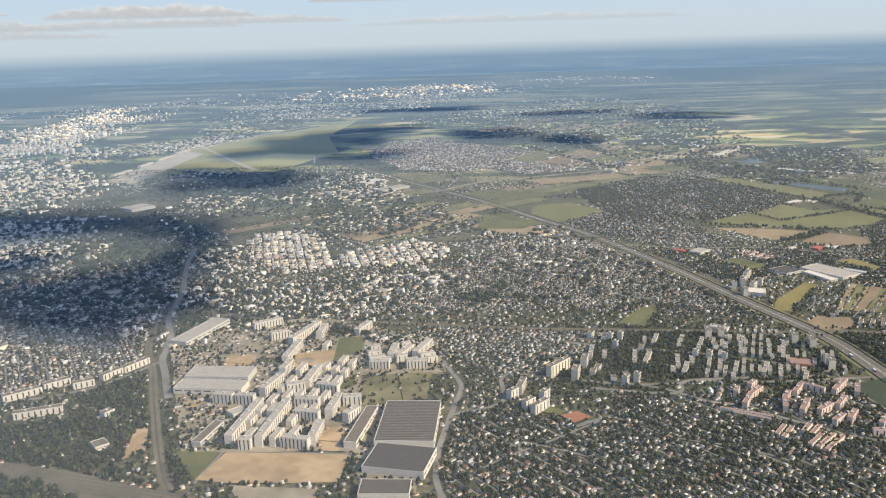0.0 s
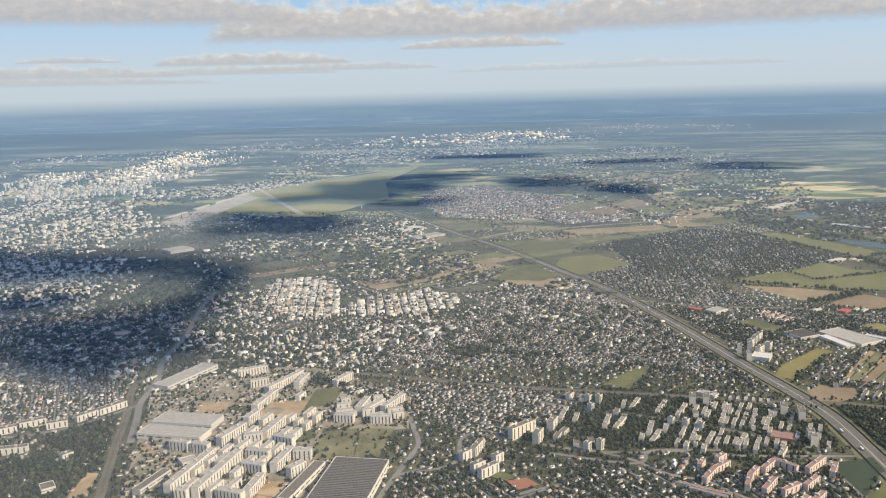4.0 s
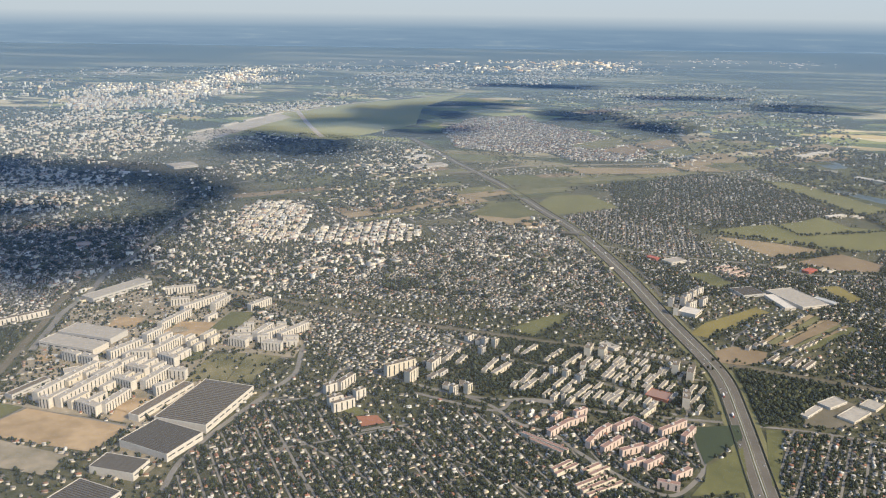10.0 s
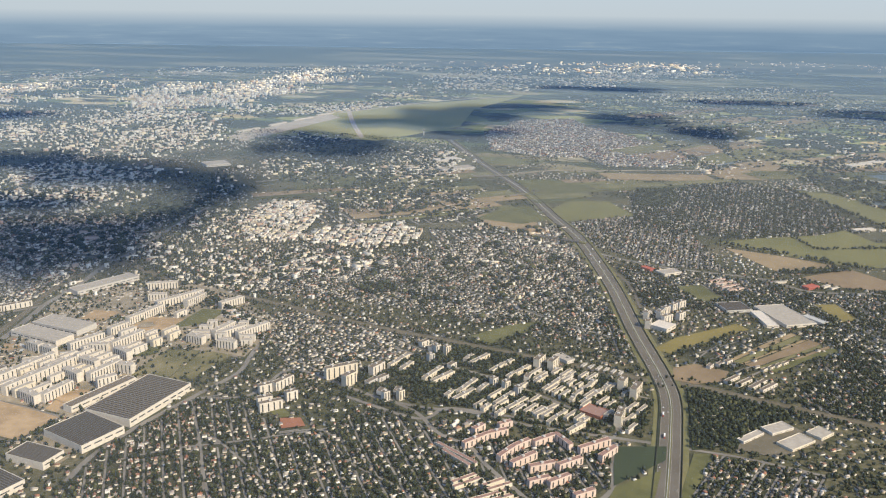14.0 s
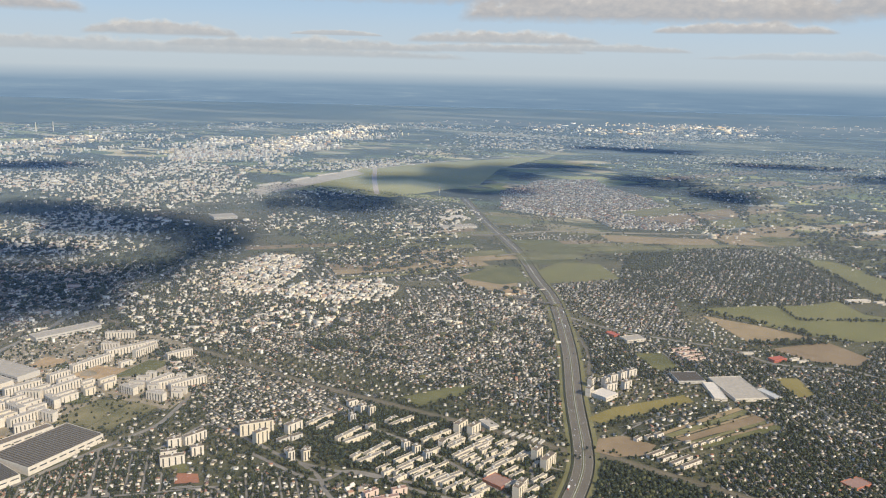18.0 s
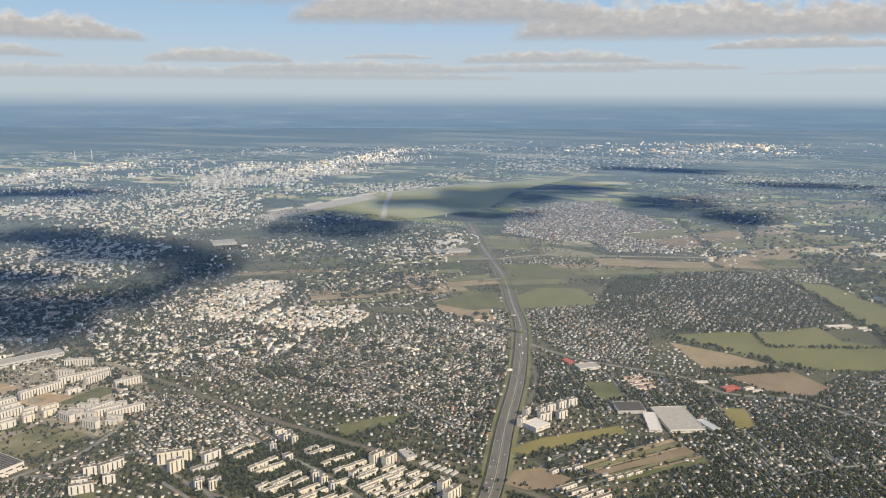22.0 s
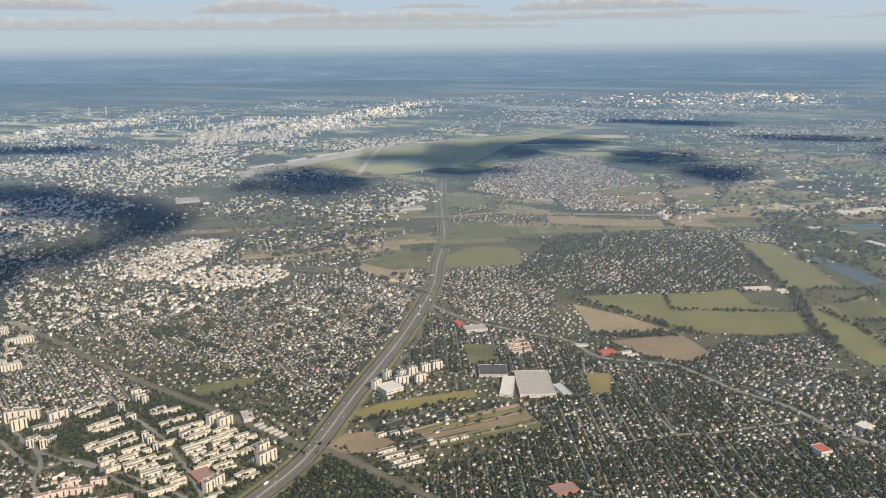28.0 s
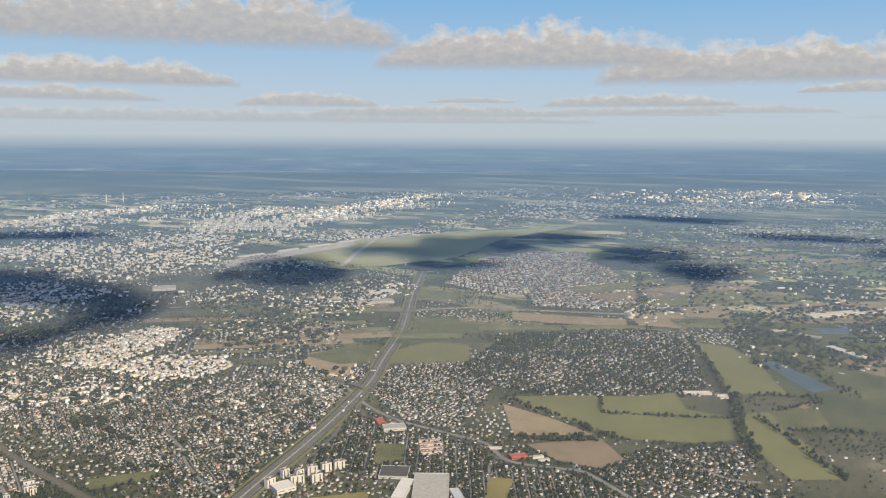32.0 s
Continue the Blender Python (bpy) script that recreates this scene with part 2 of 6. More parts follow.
m_waste = earth("waste_ground", (0.085, 0.085, 0.036), (0.19, 0.165, 0.085), (0.36, 0.29, 0.185), 0.25, 0.06, 0.3)
m_apron = earth("airport_concrete", (0.40, 0.35, 0.275), (0.52, 0.46, 0.37), (0.60, 0.54, 0.45), 0.05, 0.02, 0.05)
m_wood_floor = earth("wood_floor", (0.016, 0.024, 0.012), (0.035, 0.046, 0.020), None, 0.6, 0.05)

m_water, n = material("water")
p = n.add("ShaderNodeNewGeometry").outputs["Position"]
finish(n, n.ramp(n.noise(p, 0.02, 3.0), [(0.3, (0.045, 0.065, 0.065)), (0.7, (0.065, 0.085, 0.08))]), 0.35, n.noise(p, 1.5, 3.0), 0.03, 0.3)
m_pond = earth("pond_weed", (0.022, 0.034, 0.018), (0.045, 0.060, 0.030), None, 0.5, 0.02, 0.05)


def leaf_material(name, island):
    m, n = material(name)
    r = n.add("ShaderNodeNewGeometry").outputs["Random Per Island"] if island else n.add("ShaderNodeObjectInfo").outputs["Random"]
    p = n.add("ShaderNodeNewGeometry").outputs["Position"]
    f = n.noise(p, 1.6, 4.0, 0.7)
    col = n.ramp(r, [(0.0, (0.010, 0.016, 0.010)), (0.4, (0.017, 0.025, 0.014)), (0.78, (0.030, 0.039, 0.019)), (1.0, (0.085, 0.088, 0.040))])
    dark = n.math("ADD", 0.55, n.math("MULTIPLY", f, 0.9))
    finish(n, n.mix(1.0, col, n.joined(dark, dark, dark), "MULTIPLY"), 0.8, f, 0.5, 0.2)
    return m


m_leaf, m_leaf_one = leaf_material("foliage", True), leaf_material("foliage_single", False)
m_garden = earth("garden_ground", (0.026, 0.031, 0.017), (0.058, 0.058, 0.034), (0.17, 0.15, 0.11), 0.45, 0.03)
m_bark = plain("bark", (0.09, 0.07, 0.05))
WALLS = [(0.0, (0.60, 0.56, 0.49)), (0.25, (0.68, 0.645, 0.59)), (0.55, (0.46, 0.41, 0.34)), (0.72, (0.60, 0.52, 0.40)), (0.84, (0.33, 0.28, 0.23)), (0.93, (0.80, 0.79, 0.76))]
ROOFS = [(0.0, (0.13, 0.12, 0.105)), (0.24, (0.22, 0.20, 0.18)), (0.44, (0.20, 0.12, 0.09)), (0.52, (0.27, 0.13, 0.085)), (0.58, (0.36, 0.335, 0.30)), (0.70, (0.09, 0.083, 0.075)), (0.90, (0.54, 0.52, 0.48)), (0.96, (0.26, 0.155, 0.105))]
m_wall, m_roof = varied("house_render", WALLS), varied("house_roofing", ROOFS)
m_wall_one, m_roof_one = varied("house_render_single", WALLS, False), varied("house_roofing_single", ROOFS, False)
CITY = [(0.0, (0.76, 0.70, 0.60)), (0.32, (0.84, 0.81, 0.75)), (0.62, (0.64, 0.56, 0.45)), (0.76, (0.80, 0.70, 0.51)), (0.90, (0.50, 0.37, 0.29))]
m_city = varied("city_render", CITY)
m_city_roof = varied("city_roofing", [(0.0, (0.24, 0.22, 0.20)), (0.3, (0.40, 0.36, 0.31)), (0.60, (0.18, 0.16, 0.145)), (0.74, (0.36, 0.19, 0.12)), (0.88, (0.62, 0.57, 0.50))])
m_cream = plain("cream_panel", (0.56, 0.50, 0.40), 1.2, 0.28)
m_white = plain("white_render", (0.54, 0.495, 0.43), 0.9, 0.40)
m_grey = plain("grey_panel", (0.44, 0.42, 0.39))
m_pink = plain("salmon_render", (0.53, 0.42, 0.36), 1.2, 0.3)
m_bitumen = plain("bitumen_roof", (0.150, 0.125, 0.100), 0.5, 0.45, 0.95, 0.1)
m_lightroof = plain("light_roof", (0.34, 0.31, 0.265), 0.45, 0.4, 0.95, 0.1)
m_tile = plain("red_tile_roof", (0.25, 0.155, 0.125), 1.5, 0.4)
m_redpaint = plain("red_sheet", (0.36, 0.095, 0.065), 0.8, 0.2)
m_glass = plain("dark_glazing", (0.045, 0.05, 0.055), 1.0, 0.3, 0.25, 0.5)
m_sheet = plain("steel_sheet", (0.075, 0.067, 0.060), 0.5, 0.35, 0.95, 0.08)
m_sheet_light = plain("pale_steel_sheet", (0.40, 0.40, 0.38), 0.5, 0.2, 0.55)
m_slabroof = plain("grey_felt_roof", (0.235, 0.212, 0.18), 0.5, 0.4, 0.95, 0.1)
m_rooflight = plain("dusty_roof_light", (0.150, 0.138, 0.124), 0.5, 0.3, 0.7, 0.2)
m_court = plain("clay_court", (0.27, 0.115, 0.065), 0.6, 0.3)
m_brick = plain("red_brick", (0.36, 0.13, 0.075), 1.0, 0.3)
m_car = varied("car_paint", [(0.0, (0.6, 0.6, 0.6)), (0.4, (0.03, 0.03, 0.035)), (0.6, (0.75, 0.75, 0.74)), (0.8, (0.25, 0.03, 0.03)), (0.9, (0.05, 0.09, 0.25))], False, 3.0, 0.1, 0.35, 0.5)
m_truck = plain("truck_side", (0.72, 0.72, 0.70))
m_cloud, n = material("cloud_white")
tone = n.ramp(n.noise(n.add("ShaderNodeNewGeometry").outputs["Position"], 0.01, 4.0), [(0.3, (0.80, 0.80, 0.80)), (0.7, (0.90, 0.90, 0.90))])
mixed = n.add("ShaderNodeMixShader", Fac=0.52)
n.tree.links.new(n.add("ShaderNodeBsdfTransparent").outputs[0], mixed.inputs[1])
n.tree.links.new(n.add("ShaderNodeBsdfDiffuse", Color=tone).outputs[0], mixed.inputs[2])
n.add("ShaderNodeOutputMaterial", Surface=mixed.outputs[0])

# Imitates distance haze: the sheet's colour turns bluer as its opacity rises.
m_haze_sheet, n = material("haze")
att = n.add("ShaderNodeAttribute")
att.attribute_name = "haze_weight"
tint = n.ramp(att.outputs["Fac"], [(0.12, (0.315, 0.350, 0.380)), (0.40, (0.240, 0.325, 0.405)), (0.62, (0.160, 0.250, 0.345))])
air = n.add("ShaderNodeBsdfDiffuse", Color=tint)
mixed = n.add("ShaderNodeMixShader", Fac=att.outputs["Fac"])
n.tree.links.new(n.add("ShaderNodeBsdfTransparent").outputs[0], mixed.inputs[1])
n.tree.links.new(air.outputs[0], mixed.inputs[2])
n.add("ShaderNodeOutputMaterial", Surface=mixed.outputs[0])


# ---- builders ----
def mesh_from(name, verts, faces, mat):
    me = bpy.data.meshes.new(name)
    me.from_pydata([tuple(v) for v in verts], [], faces)
    me.materials.append(mat)
    me.update()
    return me


def part(name, me, parent, at=None, label=""):
    ob = new(name, me)
    ob.parent = parent
    if at is not None:
        ob.matrix_basis = at
    return tagged(ob, label=label)


def base(name, x, y, z=0.0, turn=0.0, **tags):
    ob = new(name)
    ob.matrix_basis = pose(x, y, z, 0, 0, turn)
    ob.empty_display_size = 1.0
    return tagged(ob, **tags)


def box_mesh(name, mat, bevel=0.0, x=1.0, y=1.0, z=1.0):
    """A box on the ground round the origin, with its upper edges eased."""
    bm = bmesh.new()
    bmesh.ops.create_cube(bm, size=1.0, matrix=Matrix.Translation((0, 0, z / 2)) @ Matrix.Diagonal((x, y, z, 1)))
    if bevel:
        bmesh.ops.bevel(bm, geom=[e for e in bm.edges if all(v.co.z > z * 0.9 for v in e.verts)], offset=bevel, segments=1, affect="EDGES")
    me = bpy.data.meshes.new(name)
    bm.to_mesh(me)
    bm.free()
    me.materials.append(mat)
    return me


def triangulated(points):
    """Faces of a simple outline, by clipping ears."""
    idx = list(range(len(points)))
    area = sum(points[i - 1][0] * points[i][1] - points[i][0] * points[i - 1][1] for i in idx)
    if area < 0:
        idx.reverse()
    out = []

    def cross(o, a, b):
        return (a[0] - o[0]) * (b[1] - o[1]) - (a[1] - o[1]) * (b[0] - o[0])

    guard = 0
    while len(idx) > 3 and guard < 500:
        guard += 1
        for k in range(len(idx)):
            i, j, l = idx[k - 1], idx[k], idx[(k + 1) % len(idx)]
            a, b, c = points[i], points[j], points[l]
            if cross(a, b, c) <= 0:
                continue
            if any(cross(a, b, points[q]) >= 0 and cross(b, c, points[q]) >= 0 and cross(c, a, points[q]) >= 0 for q in idx if q not in (i, j, l)):
                continue
            out.append((i, j, l))
            idx.pop(k)
            break
    out.append(tuple(idx))
    return out


# raster of what is already taken, 2 m cells
GX, GY, GW, GH, CELL = -900.0, 150.0, 1000, 850, 2.0
taken = np.zeros((GH, GW), bool)
CXX, CYY = np.meshgrid(GX + (np.arange(GW) + 0.5) * CELL, GY + (np.arange(GH) + 0.5) * CELL)


def inside(points, xs, ys):
    hit = np.zeros(xs.shape, bool)
    for (x0, y0), (x1, y1) in zip(points, [*points[1:], points[0]]):
        cond = (y0 > ys) != (y1 > ys)
        with np.errstate(divide="ignore", invalid="ignore"):
            hit ^= cond & (xs < (x1 - x0) * (ys - y0) / (y1 - y0 + 1e-12) + x0)
    return hit


def within(points, x, y):
    hit = False
    x0, y0 = points[-1]
    for x1, y1 in points:
        if (y1 > y) != (y0 > y) and x < (x0 - x1) * (y - y1) / (y0 - y1) + x1:
            hit = not hit
        x0, y0 = x1, y1
    return hit


def take(points, grow=0.0):
    c = np.mean(points, 0)
    p = [tuple(c + (np.array(q) - c) * (1 + grow)) for q in points]
    xs, ys = zip(*p)
    i0, i1 = (min(GH, max(0, int((v - GY) / CELL) + k)) for v, k in ((min(ys), 0), (max(ys), 1)))
    j0, j1 = (min(GW, max(0, int((v - GX) / CELL) + k)) for v, k in ((min(xs), 0), (max(xs), 1)))
    if i1 > i0 and j1 > j0:
        taken[i0:i1, j0:j1] |= inside(p, CXX[i0:i1, j0:j1], CYY[i0:i1, j0:j1])


def take_line(a, b, width):
    a, b = np.array(a, float), np.array(b, float)
    u = (b - a) / (np.linalg.norm(b - a) + 1e-9)
    s = np.array((-u[1], u[0])) * width / 2
    a, b = a - u * width * 0.3, b + u * width * 0.3
    take([tuple(a + s), tuple(b + s), tuple(b - s), tuple(a - s)])


def is_taken(x, y):
    i, j = int((y - GY) / CELL), int((x - GX) / CELL)
    return 0 <= i < GH and 0 <= j < GW and bool(taken[i, j])


LAYER = [0.02]


def patch(name, points, mat, label, keep=True, z=None, kind="structure", category="ground"):
    """A piece of ground with an outline of its own and a slightly uneven rim, laid on the land."""
    if z is None:
        LAYER[0] += 0.004
        z = LAYER[0]
    rng = random.Random(int(points[0][0] * 7 + points[0][1] * 13))
    rim = []
    for (x0, y0), (x1, y1) in zip(points, [*points[1:], points[0]]):
        steps = max(1, min(8, int(math.hypot(x1 - x0, y1 - y0) / 18)))
        for s in range(steps):
            k = s / steps
            j = 0.0 if s == 0 else min(1.0, 0.012 * math.hypot(x1 - x0, y1 - y0))
            rim.append((x0 + (x1 - x0) * k + rng.uniform(-j, j), y0 + (y1 - y0) * k + rng.uniform(-j, j)))
    ob = new(name, mesh_from(name, [(x, y, z) for x, y in rim], triangulated(rim), mat))
    if keep:
        take(points)
    return tagged(ob, label=label, category=category, kind=kind)


def smooth_line(points, per=6):
    """A curve through the points (Catmull-Rom)."""
    p = [np.array(q, float) for q in points]
    p = [2 * p[0] - p[1], *p, 2 * p[-1] - p[-2]]
    out = []
    for i in range(1, len(p) - 2):
        for s in range(per):
            t = s / per
            out.append(0.5 * ((2 * p[i]) + (p[i + 1] - p[i - 1]) * t + (2 * p[i - 1] - 5 * p[i] + 4 * p[i + 1] - p[i + 2]) * t * t
                              + (3 * p[i] - p[i - 1] - 3 * p[i + 1] + p[i + 2]) * t ** 3))
    out.append(p[-2])
    return out


def normals_of(line):
    out = []
    for i in range(len(line)):
        u = line[min(i + 1, len(line) - 1)] - line[max(i - 1, 0)]
        u = u / (np.linalg.norm(u) + 1e-9)
        out.append(np.array((-u[1], u[0])))
    return out


def ribbon(line, left, right, z):
    nn = normals_of(line)
    v = [(*(p + s * left), z) for p, s in zip(line, nn)] + [(*(p + s * right), z) for p, s in zip(line, nn)]
    k = len(line)
    return v, [(i, i + k, i + k + 1, i + 1) for i in range(k - 1)]


def road(name, points, width, mat, label, clear=1.6, per=6, category="road"):
    LAYER[0] += 0.004
    line = smooth_line(points, per)
    v, f = ribbon(line, width / 2, -width / 2, LAYER[0] + 0.06)
    ob = new(name, mesh_from(name, v, f, mat))
    for a, b in zip(line[:-1], line[1:]):
        take_line(a, b, width * clear)
    return tagged(ob, label=label, category=category, kind="structure")


# ---- the land ----
def land():
    rings = [0, 600, 1500, 3000, 6000, 14000, 40000]
    v, f = [(280, 100, 0)], []
    for r in rings[1:]:
        for s in range(64):
            v.append((280 + r * math.cos(s * math.pi / 32), 100 + r * math.sin(s * math.pi / 32), 0))
    for s in range(64):
        f.append((0, 1 + s, 1 + (s + 1) % 64))
        for k in range(len(rings) - 2):
            o = 1 + 64 * k
            f.append((o + s, o + 64 + s, o + 64 + (s + 1) % 64, o + (s + 1) % 64))
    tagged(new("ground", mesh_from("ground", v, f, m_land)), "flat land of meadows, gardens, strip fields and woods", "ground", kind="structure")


land()

# sidings of the railway yard
YARD_A, YARD_B = ((-214.9, 341.2), (-109.1, 305.8))


def sidings():
    ax, ay = YARD_A
    bx, by = YARD_B
    u = np.array((bx - ax, by - ay)) / math.hypot(bx - ax, by - ay)
    w = np.array((-u[1], u[0]))
    for k in range(5):
        off = (k - 2) * 2.6
        for g in (-0.22, 0.22):
            line = [np.array((ax, ay)) + u * q + w * (off + g) for q in np.linspace(0, math.hypot(bx - ax, by - ay), 8)]
            v, f = ribbon(line, 0.07, -0.07, 0.6)
            tagged(new("rail", mesh_from("rail", v, f, m_sheet)), "dull steel siding rail on ballast", "rail", kind="structure")


sidings()

# motorway: two carriageways, median, verges
MOTORWAY = [(244, 250), (240, 349), (239, 391), (238, 424), (236, 460), (229.5, 490), (209.5, 555), (187, 635), (160, 716), (136, 778), (107, 835), (74, 905), (46, 960), (17, 1010), (-36, 1099), (-110, 1232), (-150, 1305)]


def motorway():
    line = smooth_line(MOTORWAY, 8)
    v, f = ribbon(line, 8.5, -8.5, 0.20)
    tagged(new("verge", mesh_from("verge", v, f, m_verge)), "dry grass verge along the motorway", "verge", kind="structure")
    top = base("motorway", 0, 0, 0, 0, label="grey asphalt motorway with two carriageways and white lines", category="motorway", kind="structure")
    for side in (1, -1):
        v, f = ribbon(line, side * 0.7, side * 5.0, 0.26)
        part("carriageway", mesh_from("carriageway", v, f, m_asphalt), top)
        for off in (0.95, 4.55):
            v, f = ribbon(line, side * off, side * (off + 0.09), 0.275)
            part("edge_line", mesh_from("edge_line", v, f, m_line), top, label="white painted edge line")
        v, f = ribbon(line, side * 5.7, side * 5.85, 0.25)
        w = [(x, y, 0.75) for x, y, z in v]
        k = len(line)
        part("noise_barrier", mesh_from("noise_barrier", v + w, f + [(a + 2 * k, b + 2 * k, c + 2 * k, d + 2 * k) for a, b, c, d in f] + [(i, i + 1, i + 1 + 2 * k, i + 2 * k) for i in range(k - 1)] + [(i + k, i + 1 + k, i + 1 + 3 * k, i + 3 * k) for i in range(k - 1)], m_sheet), top, label="dark brown noise barrier")
    # flat dark strips between carriageways and barriers
    for side in (1, -1):
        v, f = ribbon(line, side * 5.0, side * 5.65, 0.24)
        part("bank", mesh_from("bank", v, f, m_wood_floor), top, label="flat dark strip along the foot of the barrier")
    v, f = ribbon(line, 0.12, -0.12, 0.30)
    part("median_rail", mesh_from("median_rail", [(x, y, z) for x, y, z in v] + [(x, y, 0.55) for x, y, z in v], f + [(a + len(v), b + len(v), c + len(v), d + len(v)) for a, b, c, d in f], m_sheet_light), top)
    for a, b in zip(line[:-1], line[1:]):
        take_line(a, b, 18)


motorway()

# railway across the plan
RAILWAY = [(-323.4, 571.8), (-199.5, 570.4), (-125.6, 541.7), (-34.0, 524.9), (46.8, 507.4), (107.9, 498.8), (161.4, 491.3), (208.5, 484.7), (228.7, 480.9), (244.1, 484.4), (275.7, 477.2), (320.7, 467.5)]
RAILWAY.append((RAILWAY[-1][0] * 2 - RAILWAY[-2][0], RAILWAY[-1][1] * 2 - RAILWAY[-2][1]))
road("railway_bed", RAILWAY, 5.6, m_ballast, "brown ballast bed of a double-track railway", 1.3, category="railway")
BRANCH = [(-111.4, 299.6), (-119.6, 315.3), (-130.0, 337.6), (-144.4, 375.1), (-159.7, 416.9), (-172.8, 454.0), (-188.2, 492.5), (-198.6, 536.8)]
road("railway_bed", BRANCH, 4.6, m_ballast, "brown ballast bed of a branch railway between bushes", 1.4, category="railway")
for line0, offs in ((RAILWAY, (-1.6, 1.6)), (BRANCH, (0.0,))):
    line = smooth_line(line0, 6)
    for off in offs:
        for g in (-0.22, 0.22):
            v, f = ribbon(line, off + g + 0.06, off + g - 0.06, 0.32)
            tagged(new("rail", mesh_from("rail", v, f, m_sheet)), "dull steel rail on ballast", "rail", kind="structure")

ROADS = (
    ([(-150.3, 412.5), (-163.8, 449.0), (-172.6, 471.9), (-178.8, 507.2), (-194.5, 554.6), (-202.2, 609.8), (-223.2, 696.0), (-234.1, 758.9)], 4.2, m_street, "pale grey two-lane road"),
    ([(-257.1, 407.9), (-242.1, 414.0), (-219.5, 418.2), (-201.8, 427.5), (-190.2, 438.5), (-179.6, 454.5), (-172.1, 467.3)], 3.0, m_street, "pale asphalt road below white flats"),
    ([(-1.4, 297.7), (-5.5, 317.9), (-4.5, 343.1), (-0.6, 368.6), (5.8, 401.2), (8.1, 418.1), (2.9, 438.5), (-1.5, 453.6), (-4.5, 458.1)], 2.8, m_street, "pale street along the factory"),
    ([(2.4, 381.5), (28.8, 394.9), (33.1, 430.1), (67.8, 421.8), (94.5, 413.2), (118.6, 411.4), (144.2, 414.1), (172.6, 409.9), (199.8, 410.8), (236.8, 412.6)], 2.4, m_street, "pale asphalt street below the housing estate"),
    ([(97.4, 414.0), (116.9, 404.5), (133.5, 388.5), (150.5, 381.5), (162.0, 368.5), (177.6, 354.3), (189.6, 344.7), (203.1, 341.3), (214.1, 357.5), (217.4, 370.0), (215.2, 387.1), (212.9, 407.1)], 2.2, m_street, "pale street round the salmon estate"),
    ([(136.0, 745.7), (164.4, 725.2), (189.7, 712.3), (219.1, 703.2), (266.9, 699.9), (294.1, 696.9), (321.3, 678.0), (354.3, 683.9), (372.2, 686.6), (411.7, 664.4), (445.2, 653.0), (470.3, 633.9), (494.6, 622.7)], 3.4, m_street, "pale grey main road leaving the motorway"),
    ([(314.0, 664.9), (331.4, 631.6), (354.6, 593.9), (372.0, 564.4)], 1.8, m_street, "narrow pale suburban street"),
    ([(372.0, 564.4), (390.9, 584.0), (411.5, 599.5), (431.9, 618.1), (460.9, 644.6)], 1.8, m_street, "narrow pale suburban street"),
    ([(349.2, 656.3), (377.7, 610.4), (396.7, 584.9)], 1.6, m_street, "narrow pale suburban street"),
    ([(77.4, 477.9), (112.1, 465.2), (146.0, 455.2), (187.7, 435.5), (215.5, 419.1)], 2.4, m_street, "pale street between slab blocks"),
    ([(75.1, 409.9), (119.3, 399.0), (129.5, 414.2), (157.2, 416.0), (180.9, 416.3), (208.5, 415.3)], 2.4, m_street, "pale street between flats and houses"),
    ([(85.8, 594.3), (119.1, 580.0), (142.8, 563.6), (173.7, 548.3), (199.1, 537.8)], 2.0, m_street, "pale street through the housing"),
    ([(395.4, 756.5), (424.1, 740.3), (450.3, 725.6), (470.0, 730.5)], 2.6, m_street, "pale road beside green fields"),
    ([(239.3, 411.5), (269.8, 411.8), (304.9, 407.2)], 1.8, m_street, "narrow pale road past the depot"),
    ([(-81, 1004), (-51, 1012), (-9, 1023), (19, 1057), (55, 1093), (102, 1111), (166, 1137), (229, 1162), (320, 1206)], 8.0, m_yard, "pale strip of railway and road yards"),
    ([(-257.2, 889.9), (-212, 940), (-164, 993), (-115, 1047)], 4.0, m_street, "pale main road in the distance"),
    ([(75.3, 775.3), (74.6, 809.0), (82.5, 843.3), (93.7, 865.8)], 2.5, m_street, "pale road over the motorway"),
)
